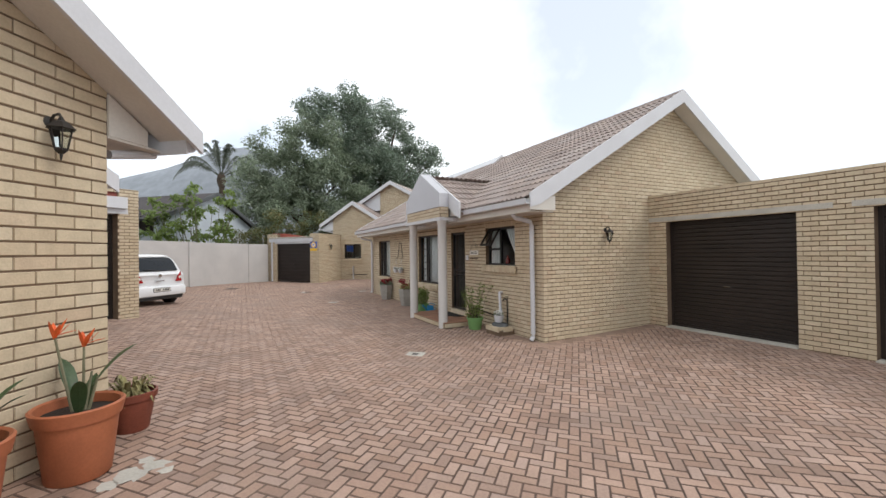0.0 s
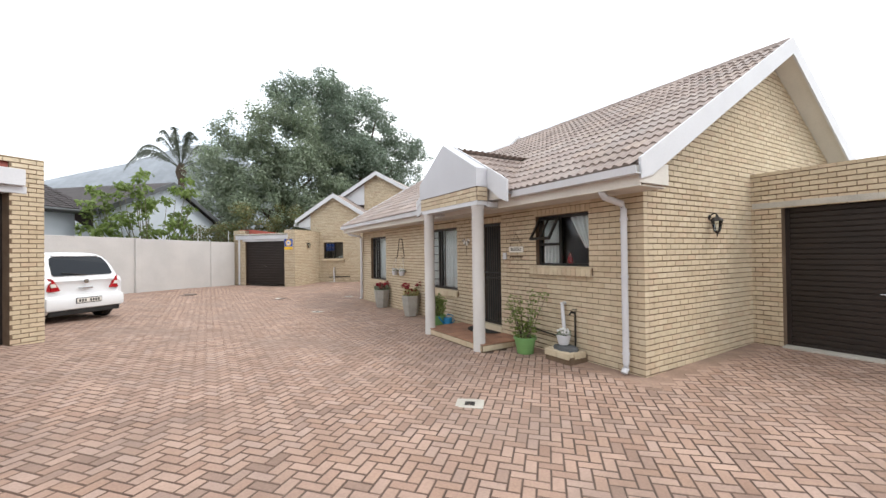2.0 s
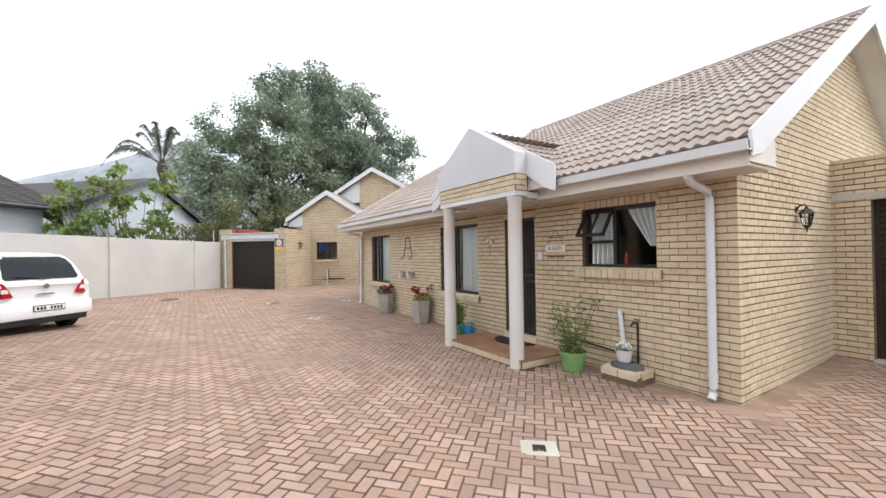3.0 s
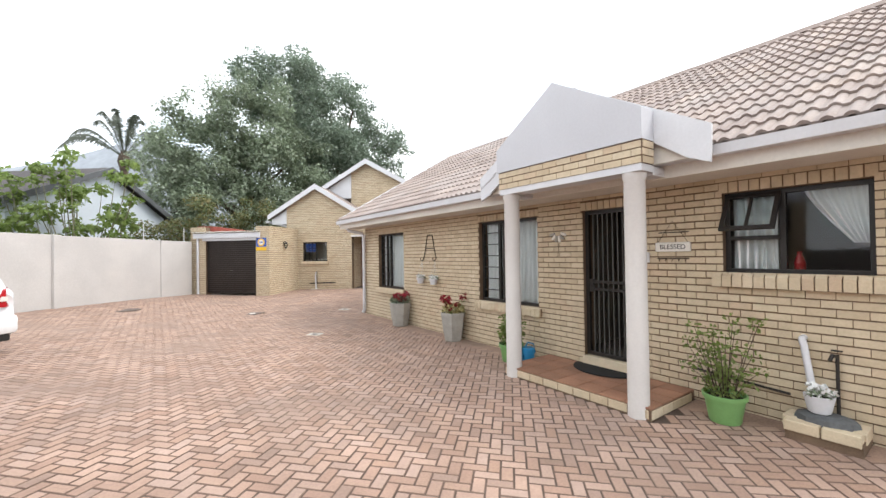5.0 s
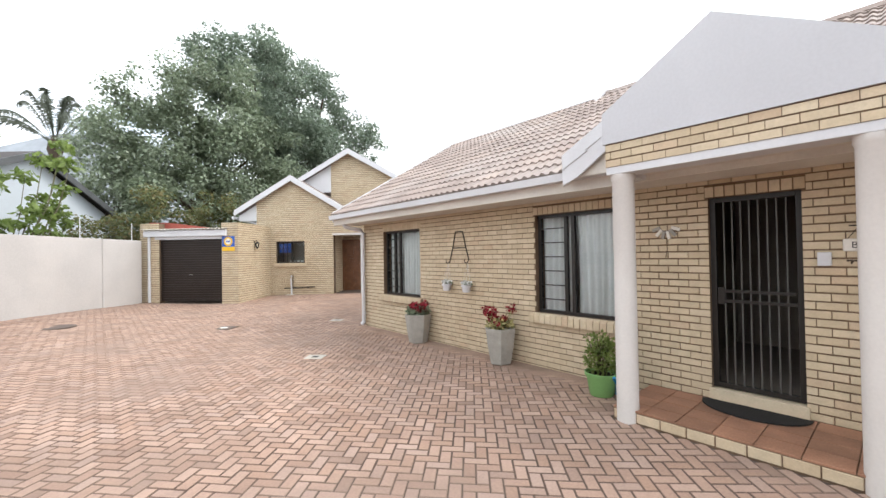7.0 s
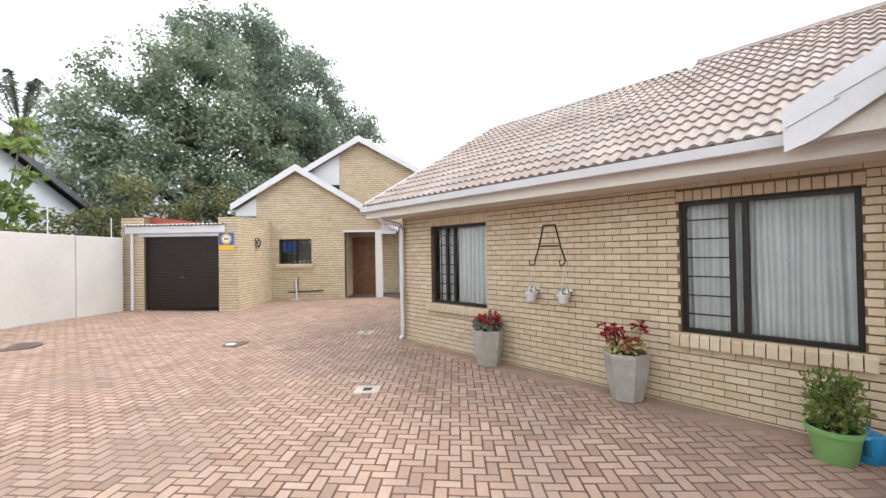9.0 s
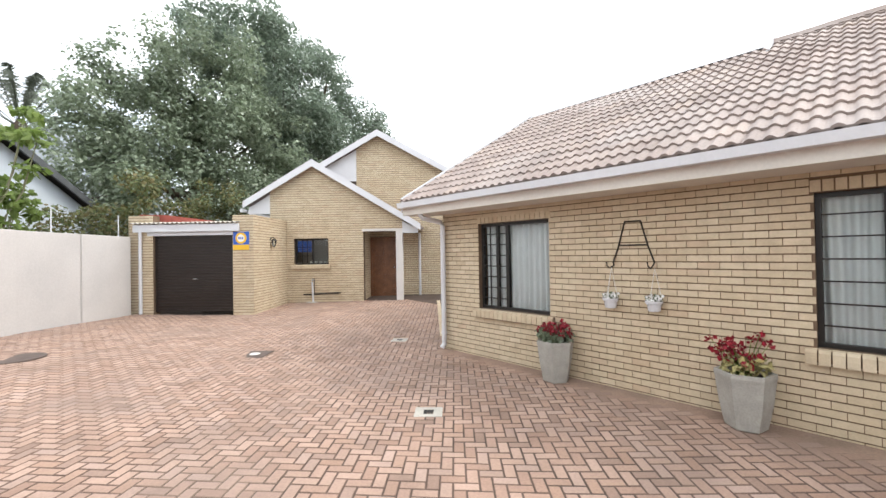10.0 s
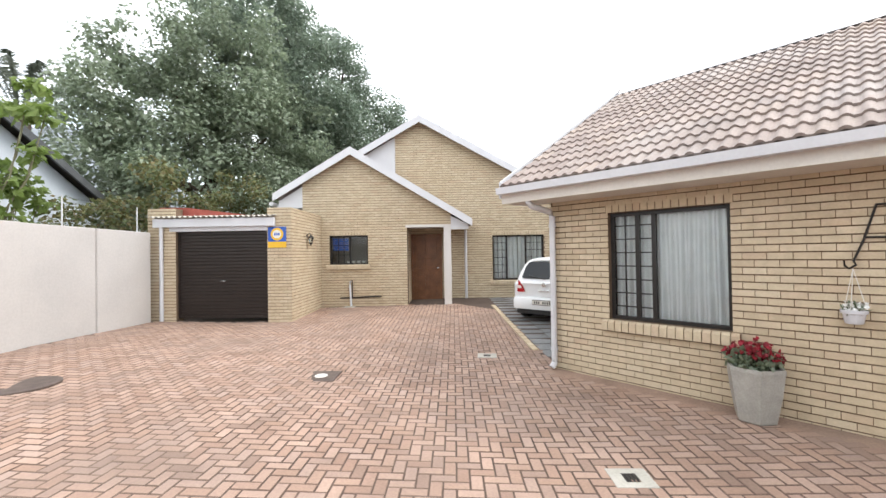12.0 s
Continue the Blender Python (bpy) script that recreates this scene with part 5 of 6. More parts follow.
s.tube([(-0.9, -0.02, 0.3), (-0.1, -0.02, 0.24)], 0.012, 8)
s.done("standpipe", M_IRON, wp2, smooth=True)
gully = root("brick_gully", on_front(6.85, 0.0), "low brick gully surround filled with dark stone", "gully", "", "structure")
s = Shape()
s.box(-0.21, 0.26, -0.36, 0.0, -0.1, 0.06)
s.done("bed", M_MORTAR, gully)
gb = Shape()
gb.box(-0.115, 0.115, -0.05, 0.05, 0.0, 0.09, 0.008)
g0 = gb.done("brick", M_BRICK, gully, Matrix.Translation((-0.1, -0.33, 0.03)))
for x, y, r in ((0.14, -0.33, 0), (0.22, -0.15, 90), (-0.2, -0.15, 90)):
    put("brick", g0.data, gully, Matrix.Translation((x, y, 0.03)) @ Matrix.Rotation(radians(r), 4, "Z"))
s = Shape()
s.lathe([(0.2, 0.05), (0.22, 0.09), (0.2, 0.16), (0.13, 0.18)], 9, Matrix.Translation((0.02, -0.18, 0)) @ Matrix.Diagonal((1, 0.7, 1, 1)))
s.done("stone", M_SLATE, gully)


def planter(name, m, mat, prof, label, seg=28, group="", square=0.0):
    p = root(name, m, label, "plant pot", group)
    s = Shape()
    s.lathe(prof, seg, close=False)
    r0, z0 = prof[0]
    s.lathe([(0.001, z0 + 0.001), (r0, z0)], seg, close=False)
    s.done("pot", mat, p, smooth=seg > 8)
    inner = prof[-1]
    s = Shape()
    s.lathe([(inner[0], inner[1]), (inner[0] * 0.5, inner[1] + 0.012), (0.001, inner[1] + 0.015)], 16, close=False)
    s.done("soil", M_SOIL, p)
    return p


def stems(parent, n, r, h, seed, mat, lean=0.5, thick=0.005):
    rng = random.Random(seed)
    s = Shape()
    tips = []
    for i in range(n):
        a, k = rng.uniform(0, 6.28), rng.uniform(0.2, 1)
        top = Vector((r * k * math.cos(a), r * k * math.sin(a), h[0] + (h[1] - h[0]) * rng.random()))
        base = Vector((top.x * 0.25, top.y * 0.25, h[2]))
        s.tube([base, base.lerp(top, 0.5) + Vector((0, 0, 0.04)), top], thick, 5, thick * 0.5)
        tips.append(top)
    s.done("stem", mat, parent)
    return tips


# two tapered cement planters with red flowers
for k, (x, y) in enumerate(((4.64, 13.93), (4.64, 11.93))):
    p = planter("cement_planter", Matrix.Translation((x, y, ground_height(x, y))) @ Matrix.Rotation(radians(20 + 25 * k), 4, "Z"), M_CEMENT,
                [(0.155, 0.0), (0.168, 0.012), (0.212, 0.25), (0.236, 0.45), (0.245, 0.49), (0.243, 0.525), (0.215, 0.525), (0.205, 0.47)],
                "tapered grey cement planter with red flowers against the brick wall", 6, "cement planters")
    if k == 0:
        tips = stems(p, 22, 0.2, (0.58, 0.7, 0.48), 3, M_LEAF)
        leaf_cloud("leaves", p, M_LEAF, [(0, 0, 0.58, (0.2, 0.2, 0.07), 330)], 0.08, 8, (0.5, 0.4))
        leaf_cloud("flowers", p, M_FLOWER, [(t.x, t.y, t.z, 0.045, 18) for t in tips], 0.042, 9, (0.5, 0.55))
    else:
        tips = stems(p, 20, 0.3, (0.58, 0.85, 0.48), 13, M_LEAF2)
        leaf_cloud("leaves", p, M_DRY, [(0, 0, 0.58, (0.18, 0.18, 0.08), 170)], 0.07, 18, (0.5, 0.3))
        leaf_cloud("flowers", p, M_FLOWER, [(t.x, t.y, t.z, 0.03, 16) for t in tips], 0.038, 19, (0.5, 0.55))

# green pots with shrubs, blue watering can
GREEN = [(0.125, 0.0), (0.13, 0.01), (0.165, 0.22), (0.182, 0.222), (0.185, 0.26), (0.17, 0.262), (0.16, 0.22)]
p = planter("green_pot", Matrix.Translation((4.5, 7.5, ground_height(4.5, 7.5))), M_GREENPOT, GREEN, "lime-green plastic pot with a leggy yellow-green shrub", 28, "green pots")
tips = stems(p, 24, 0.36, (0.4, 0.95, 0.22), 23, M_BARK)
leaf_cloud("leaves", p, M_LEAF2, [(0, 0, 0.34, (0.19, 0.19, 0.12), 260)] + [(t.x, t.y, t.z, 0.06, 14) for t in tips] + [(t.x * 0.7, t.y * 0.7, 0.22 + (t.z - 0.22) * 0.65, 0.06, 9) for t in tips], 0.042, 24, (0.5, 0.3))
p = planter("green_pot", Matrix.Translation((4.46, 10.26, ground_height(4.46, 10.26))), M_GREENPOT, GREEN, "lime-green plastic pot with a bushy shrub beside the porch", 28, "green pots")
tips = stems(p, 20, 0.2, (0.42, 0.66, 0.22), 33, M_BARK)
leaf_cloud("leaves", p, M_LEAF2, [(0, 0, 0.42, (0.19, 0.19, 0.2), 700)] + [(t.x, t.y, t.z, 0.05, 14) for t in tips], 0.045, 34, (0.5, 0.32))
can = root("watering_can", Matrix.Translation((4.62, 10.08, ground_height(4.62, 10.08))), "blue plastic watering can behind the porch column", "watering can")
s = Shape()
s.lathe([(0.095, 0), (0.1, 0.01), (0.095, 0.2), (0.085, 0.21), (0.03, 0.215)], 20)
s.done("body", M_BLUE, can, smooth=True)
s = Shape()
s.tube([(-0.08, 0, 0.06), (-0.17, 0, 0.17), (-0.23, 0, 0.24)], 0.018, 8)
s.tube([(0.09, 0, 0.05), (0.16, 0, 0.12), (0.13, 0, 0.24), (0.0, 0, 0.28), (-0.05, 0, 0.21)], 0.011, 8)
s.done("spout_and_handle", M_BLUE, can, smooth=True)
p = planter("white_pot", on_front(6.87, 0.18, 0.18), M_WHITE, [(0.06, 0.0), (0.075, 0.01), (0.1, 0.12), (0.105, 0.15), (0.09, 0.15), (0.085, 0.13)], "small white pot with white flowers on the gully stone", 24)
leaf_cloud("leaves", p, M_LEAF, [(0, 0, 0.15, (0.09, 0.09, 0.03), 70)], 0.05, 44)
leaf_cloud("flowers", p, M_FLOWERW, [(0, 0, 0.19, (0.1, 0.1, 0.035), 90)], 0.032, 45, (0.5, 0.55))

# terracotta pots by the left gable
def left_at(s_, out):
    q = LEFT @ Vector((s_, -out, 0))
    return q.x, q.y


TERRA = [(0.17, 0.0), (0.18, 0.01), (0.225, 0.4), (0.242, 0.405), (0.26, 0.49), (0.247, 0.5), (0.23, 0.49), (0.222, 0.43)]
x, y = left_at(-0.46, 0.30)
p = planter("terracotta_pot", Matrix.Translation((x, y, ground_height(x, y))), M_POT, TERRA, "large terracotta pot with an orange bird-of-paradise plant", 36, "terracotta pots")


def strap_leaf(shape, base, tip, width, sag, n=7):
    """A blade with a folded midrib, from base to tip, sagging."""
    bm = shape.bm
    base, tip = Vector(base), Vector(tip)
    d = tip - base
    side = d.cross(Vector((0, 0, 1)))
    side = side.normalized() if side.length > 1e-4 else Vector((1, 0, 0))
    rows = []
    for i in range(n + 1):
        t = i / n
        c = base + d * t + Vector((0, 0, sag * math.sin(math.pi * t)))
        w = width * math.sin(math.pi * min(1, 0.12 + t * 0.88)) ** 0.8
        rows.append([bm.verts.new(c - side * w + Vector((0, 0, w * 0.35))), bm.verts.new(c), bm.verts.new(c + side * w + Vector((0, 0, w * 0.35)))])
    for a, b in zip(rows, rows[1:]):
        for k in (0, 1):
            bm.faces.new((a[k], a[k + 1], b[k + 1], b[k]))


right = LEFT.to_3x3() @ Vector((1, 0, 0))
s = Shape()
for (a, h, r, w) in ((0.3, 0.86, 0.24, 0.05), (2.2, 0.78, 0.2, 0.045), (5.0, 0.7, 0.16, 0.045), (1.2, 0.66, 0.12, 0.04)):
    strap_leaf(s, (0.3 * r * math.cos(a), 0.3 * r * math.sin(a), h - 0.26), (r * math.cos(a) * 1.4, r * math.sin(a) * 1.4, h), w, 0.03)
s.done("leaf", M_STRAP, p)
s = Shape()
for (ax_, ay, top, bx, by) in ((-0.11, -0.05, 0.98, -0.03, 0.0), (0.03, 0.0, 0.9, 0.02, 0.02), (0.06, 0.05, 0.7, 0.03, 0.0), (-0.04, 0.08, 0.62, -0.02, 0.02), (0.1, 0.02, 0.66, 0.05, 0.0)):
    s.tube([(bx, by, 0.42), ((ax_ + bx) / 2, (ay + by) / 2, (top + 0.42) / 2), (ax_, ay, top)], 0.011, 6, 0.007)
s.done("stem", M_BARKPALE, p)
s = Shape()
for (ax_, ay, top) in ((-0.11, -0.05, 0.98), (0.03, 0.0, 0.9)):
    for i in range(5):
        a = i * 1.25
        strap_leaf(s, (ax_, ay, top - 0.02), (ax_ + 0.06 * math.cos(a) + 0.03, ay + 0.06 * math.sin(a), top + 0.09 + 0.02 * (i % 2)), 0.016, 0.0, 5)
    strap_leaf(s, (ax_, ay, top), (ax_ + 0.12, ay + 0.02, top + 0.03), 0.014, 0.0, 5)
s.done("flower", M_FLOWERO, p)
x, y = left_at(-1.14, 0.32)
p = planter("terracotta_pot", Matrix.Translation((x, y, ground_height(x, y))), M_POT, TERRA, "large terracotta pot with dark strap-leaved plant", 36, "terracotta pots")
s = Shape()
for i in range(9):
    a = i * 0.7
    strap_leaf(s, (0.05 * math.cos(a), 0.05 * math.sin(a), 0.43), (0.32 * math.cos(a), 0.32 * math.sin(a), 0.72 + 0.05 * (i % 3)), 0.035, 0.06)
s.done("leaf", M_STRAP, p)
x, y = -0.89, 4.42
M_POTDARK = material("dark_terracotta", (0.22, 0.06, 0.035), 0.55, 0.2, 5, 60, 0.15)
p = planter("terracotta_pot", Matrix.Translation((x, y, ground_height(x, y))), M_POTDARK, [(0.13, 0), (0.135, 0.01), (0.18, 0.27), (0.195, 0.275), (0.2, 0.33), (0.185, 0.335), (0.175, 0.29)], "dark red pot with a drooping yellow-green succulent", 30, "terracotta pots")
s = Shape()
rr = random.Random(8)
for i in range(70):
    a, r = rr.uniform(0, 6.28), rr.uniform(0.08, 0.24)
    strap_leaf(s, (r * 0.4 * math.cos(a), r * 0.4 * math.sin(a), 0.3), (r * math.cos(a), r * math.sin(a), rr.uniform(0.3, 0.5) - r * 0.35), 0.017, rr.uniform(0.03, 0.1), 5)
s.done("leaf", M_DRY, p)


# ---- things set in the paving ----
def drain(x, y, rz, label, w=0.25, h=0.17):
    t = root("yard_drain", Matrix.Translation((x, y, ground_height(x, y))) @ Matrix.Rotation(radians(rz), 4, "Z"), label, "drain", "yard drains")
    s = Shape()
    for a in ((-w, w, -h, -h + 0.09), (-w, w, h - 0.09, h), (-w, -w + 0.16, -h + 0.09, h - 0.09), (w - 0.16, w, -h + 0.09, h - 0.09)):
        s.box(a[0] * 0.6, a[1] * 0.6, a[2] * 0.75, a[3] * 0.75, -0.02, 0.006, 0.002)
    s.done("surround", M_CONC, t)
    s = Shape()
    s.box(-w * 0.34, w * 0.34, -h * 0.45, h * 0.45, -0.03, 0.001)
    s.done("pit", M_RUBBER, t)
    s = Shape()
    for i in range(6):
        x0 = -w * 0.33 + i * w * 0.66 / 6
        s.box(x0, x0 + 0.018, -h * 0.42, h * 0.42, 0.001, 0.004)
    tagged(s.done("grate", M_IRON, t), kind="stuff")
    return t


drain(2.58, 6.25, -40, "pale concrete yard drain with an iron grate in the paving")
drain(2.85, 14.4, -45, "pale concrete yard drain with an iron grate in the paving")
drain(4.7, 17.35, -50, "pale concrete yard drain at the far corner")
mh = root("manhole_cover", Matrix.Translation((2.35, 18.3, ground_height(2.35, 18.3))) @ Matrix.Rotation(radians(-45), 4, "Z"), "square dark manhole cover with a round pale plug", "manhole cover", "manhole covers")
s = Shape()
s.box(-0.23, 0.23, -0.23, 0.23, -0.02, 0.005, 0.003)
s.done("plate", M_CASTIRON, mh)
s = Shape()
s.lathe([(0.085, 0.0), (0.085, 0.009), (0.07, 0.011)], 20)
s.done("plug", M_PAPER, mh)
s = Shape()
s.lathe([(0.36, -0.02), (0.36, 0.004), (0.33, 0.007), (0.31, 0.005)], 28, Matrix.Translation((-0.55, 19.9, ground_height(-0.55, 19.9))))
tagged(s.done("manhole_cover", M_CASTIRON), "round rusty brown iron manhole cover in the paving", "manhole cover", "manhole covers")

# concrete edging between the pavers and the house walls
def edging(x0, x1, y0, y1):
    nx, ny = max(1, round((x1 - x0) / 0.4)), max(1, round((y1 - y0) / 0.4))
    vs = [(x0 + (x1 - x0) * i / nx, y0 + (y1 - y0) * j / ny) for j in range(ny + 1) for i in range(nx + 1)]
    top = [(x, y, ground_height(x, y) - 0.0025) for x, y in vs]
    fs = [(j * (nx + 1) + i, j * (nx + 1) + i + 1, (j + 1) * (nx + 1) + i + 1, (j + 1) * (nx + 1) + i) for j in range(ny) for i in range(nx)]
    ob = mesh_ob("edging", top, fs, M_STRIP)
    tagged(ob, "reddish concrete edging strip along the foot of the wall", "edging", "", "structure")


edging(4.5, 4.87, 9.9, 16.3)
edging(4.5, 4.87, 5.3, 7.9)
edging(4.87, 7.74, 5.3, 5.69)

# spilled pale mortar by the pots
rng = random.Random(12)
patch = root("mortar_spill", Matrix.Identity(4), "thin pale smear of dried mortar on the pavers", "stain", "", "structure")
s = Shape()
for cx, cy, r in ((-0.72, 3.5, 0.13), (-0.58, 3.62, 0.1), (-0.82, 3.4, 0.08), (-0.5, 3.5, 0.06), (-0.66, 3.72, 0.06)):
    k = 14
    poly = [(cx + r * rng.uniform(0.55, 1.15) * math.cos(2 * math.pi * i / k), cy + r * rng.uniform(0.55, 1.15) * math.sin(2 * math.pi * i / k)) for i in range(k)]
    vs = [s.bm.verts.new((x, y, ground_height(x, y) + 0.0035)) for x, y in poly]
    s.bm.faces.new(vs)
tagged(s.done("smear", M_CONC, patch), kind="stuff")

# slate bay and kerb behind the house
kerb = root("kerb", Matrix.Identity(4), "pale brick kerb between the yard and the slate bay", "kerb", "", "structure")
ka, kb = Vector((5.46, 16.95, 0)), Vector((8.45, 20.3, 0))
kd = (kb - ka).normalized()
ks = Shape()
ks.box(-0.11, 0.11, -0.05, 0.05, -0.05, 0.018, 0.006)
k0 = None
for i in range(19):
    q = ka + kd * (0.12 + 0.235 * i)
    mm = Matrix.Translation((q.x, q.y, ground_height(q.x, q.y))) @ Matrix.Rotation(math.atan2(kd.y, kd.x), 4, "Z")
    if k0 is None:
        k0 = ks.done("kerb_brick", M_BRICK, kerb, mm)
    else:
        put("kerb_brick", k0.data, kerb, mm)
slate = root("slate_paving", Matrix.Identity(4), "grey slate slab paving of the parking bay", "paving", "", "structure")
ss = Shape()
ss.box(0.004, 0.396, 0.004, 0.396, -0.03, 0.0, 0.003)
first = None
for i in range(-2, 18):
    for j in range(-14, 0):
        q = ka + kd * (0.4 * i) + Vector((-kd.y, kd.x, 0)) * (0.4 * j - 0.08)
        if q.y < 16.3 or q.x < 4.9 or q.x > 12:
            continue
        mm = Matrix.Translation((q.x, q.y, ground_height(q.x, q.y) + 0.004)) @ Matrix.Rotation(math.atan2(kd.y, kd.x), 4, "Z")
        if first is None:
            first = ss.done("slab", M_BAY, slate, mm)
        else:
            put("slab", first.data, slate, mm)


# ---- cars ----
def loft(sections, name, mat, parent, smooth=True):
    """Skin over closed rings of equal length."""
    verts, faces = [], []
    k = len(sections[0])
    for s_ in sections:
        verts += s_
    for a in range(len(sections) - 1):
        for i in range(k):
            faces.append((a * k + i, a * k + (i + 1) % k, (a + 1) * k + (i + 1) % k, (a + 1) * k + i))
    faces.append(tuple(range(k))[::-1])
    faces.append(tuple((len(sections) - 1) * k + i for i in range(k)))
    ob = mesh_ob(name, verts, faces, mat, parent, smooth=smooth)
    ob.data.set_sharp_from_angle(angle=radians(38))
    return ob


def hatchback(m, label):
    """A small white hatchback: local y = 0 at the rear bumper, y grows to the nose, x across, z up."""
    car = root("hatchback_car", m, label, "car", "parked cars")

    def ring(y, w, z0, z1, r=0.12):
        pts = []
        for sx, sz, a0 in ((1, 0, -90), (1, 1, 0), (-1, 1, 90), (-1, 0, 180)):
            for i in range(5):
                a = radians(a0 + 22.5 * i)
                pts.append((sx * (w - r) + r * math.cos(a), y, (z1 - r if sz else z0 + r) + r * math.sin(a)))
        return pts

    loft([ring(0.1, 0.70, 0.34, 0.86, 0.12), ring(0.05, 0.76, 0.30, 0.92, 0.14), ring(0.1, 0.80, 0.24, 0.99, 0.13), ring(0.25, 0.825, 0.2, 1.02, 0.12), ring(0.6, 0.835, 0.2, 1.03, 0.12), ring(2.6, 0.835, 0.2, 1.0, 0.12),
          ring(3.0, 0.82, 0.2, 0.95, 0.14), ring(3.5, 0.78, 0.22, 0.82, 0.16), ring(3.75, 0.68, 0.26, 0.68, 0.16), ring(3.84, 0.52, 0.32, 0.56, 0.1)], "body", M_CARPAINT, car)
    # cabin: rounded corners, narrowing towards the roof
    verts, faces = [], []
    levels = ((0.93, 0.80, 0.10, 3.0), (1.05, 0.775, 0.13, 2.8), (1.2, 0.735, 0.2, 2.55), (1.34, 0.69, 0.29, 2.3), (1.43, 0.645, 0.37, 2.12), (1.49, 0.57, 0.47, 1.95), (1.525, 0.44, 0.62, 1.75), (1.535, 0.2, 0.85, 1.5))
    for z, w, ya, yb in levels:
        r = min(0.16, w * 0.6)
        for cx, cy, a0 in ((w - r, ya + r, -90), (w - r, yb - r, 0), (-w + r, yb - r, 90), (-w + r, ya + r, 180)):
            verts += [(cx + r * math.cos(radians(a0 + 30 * k)), cy + r * math.sin(radians(a0 + 30 * k)), z) for k in range(4)]
    for a in range(len(levels) - 1):
        for i in range(16):
            faces.append((a * 16 + i, a * 16 + (i + 1) % 16, a * 16 + 16 + (i + 1) % 16, a * 16 + 16 + i))
    faces.append(tuple((len(levels) - 1) * 16 + i for i in range(16)))
    cab = mesh_ob("cabin", verts, faces, M_CARPAINT, car, smooth=True)

    def pane(name, pts, mat, thick=0.012):
        n = len(pts)
        c = (Vector(pts[1]) - Vector(pts[0])).cross(Vector(pts[2]) - Vector(pts[0])).normalized() * thick
        v = [Vector(p) + c * 0.6 for p in pts] + [Vector(p) - c for p in pts]
        f = [tuple(range(n)), tuple(range(2 * n - 1, n - 1, -1))] + [(i, i + n, (i + 1) % n + n, (i + 1) % n) for i in range(n)]
        return mesh_ob(name, v, f, mat, car)

    pane("rear_window", [(-0.56, 0.112, 1.03), (0.56, 0.112, 1.03), (0.6, 0.126, 1.06), (0.57, 0.25, 1.28), (0.52, 0.335, 1.4), (0.46, 0.355, 1.425), (-0.46, 0.355, 1.425), (-0.52, 0.335, 1.4), (-0.57, 0.25, 1.28), (-0.6, 0.126, 1.06)], M_DARKGLASS, 0.02)
    s = Shape()
    s.box(-0.46, 0.46, 0.33, 0.5, 1.44, 1.475, 0.012)
    s.done("spoiler", M_CARPAINT, car, smooth=True)
    for sg in (1, -1):
        for ya, yb, yc, yd in ((0.55, 1.35, 1.35, 0.62), (1.42, 2.5, 2.12, 1.42)):
            q = [(sg * 0.785, ya, 1.06), (sg * 0.785, yb, 1.06), (sg * 0.672, yc, 1.39), (sg * 0.672, yd, 1.39)]
            pane("side_window", q if sg > 0 else q[::-1], M_DARKGLASS)
        lamp = [(sg * 0.50, 0.052, 0.72), (sg * 0.66, 0.06, 0.71), (sg * 0.66, 0.06, 0.98), (sg * 0.62, 0.06, 0.95)]
        wrap = [(sg * 0.66, 0.06, 0.71), (sg * 0.80, 0.17, 0.73), (sg * 0.80, 0.26, 1.0), (sg * 0.66, 0.075, 0.98)]
        for q in (lamp, wrap):
            pane("tail_lamp", q if sg > 0 else q[::-1], M_RED, 0.03)
        q = [(sg * 0.57, 0.035, 0.80), (sg * 0.67, 0.04, 0.80), (sg * 0.67, 0.04, 0.87), (sg * 0.595, 0.035, 0.87)]
        pane("indicator", q if sg > 0 else q[::-1], M_PAPER, 0.02)
        for yy in (0.66, 3.1):
            s = Shape()
            s.lathe([(0.19, -0.09), (0.27, -0.09), (0.295, -0.06), (0.295, 0.06), (0.27, 0.09), (0.19, 0.09)], 28, Matrix.Translation((sg * 0.755, yy, 0.29)) @ Matrix.Rotation(radians(90), 4, "Y"))
            s.done("tyre", M_RUBBER, car, smooth=True)
            s = Shape()
            s.lathe([(0.05, -0.095), (0.1, -0.085), (0.18, -0.08), (0.19, 0.0), (0.18, 0.08), (0.1, 0.085), (0.05, 0.095)], 24, Matrix.Translation((sg * 0.755, yy, 0.29)) @ Matrix.Rotation(radians(90), 4, "Y"))
            s.done("rim", M_CHROME, car, smooth=True)
    s = Shape()
    s.box(-0.79, 0.79, -0.03, 0.3, 0.3, 0.6, 0.07)
    s.done("bumper", M_CARPAINT, car, smooth=True)
    s = Shape()
    s.box(-0.7, 0.7, 0.02, 0.3, 0.2, 0.31, 0.02)
    s.done("valance", M_BLACK, car)
    s = Shape()
    s.box(-0.26, 0.26, -0.045, -0.03, 0.43, 0.55, 0.006)
    s.done("plate_frame", M_BLACK, car)
    s = Shape()
    s.box(-0.245, 0.245, -0.052, -0.045, 0.445, 0.535, 0.002)
    s.done("number_plate", M_PAPER, car)
    s = Shape()
    for i in range(8):
        if i != 3:
            x = -0.21 + i * 0.054
            s.box(x, x + 0.034, -0.056, -0.052, 0.462, 0.518)
    tagged(s.done("plate_bars", M_BLACK, car), kind="stuff")
    s = Shape()
    s.lathe([(0.05, 0), (0.05, 0.012), (0.035, 0.016)], 20, Matrix.Translation((0, 0.05, 0.9)) @ Matrix.Rotation(radians(90), 4, "X"))
    s.box(-0.13, 0.13, 0.03, 0.1, 0.74, 0.765, 0.006)
    s.done("badge_and_handle", M_CHROME, car)
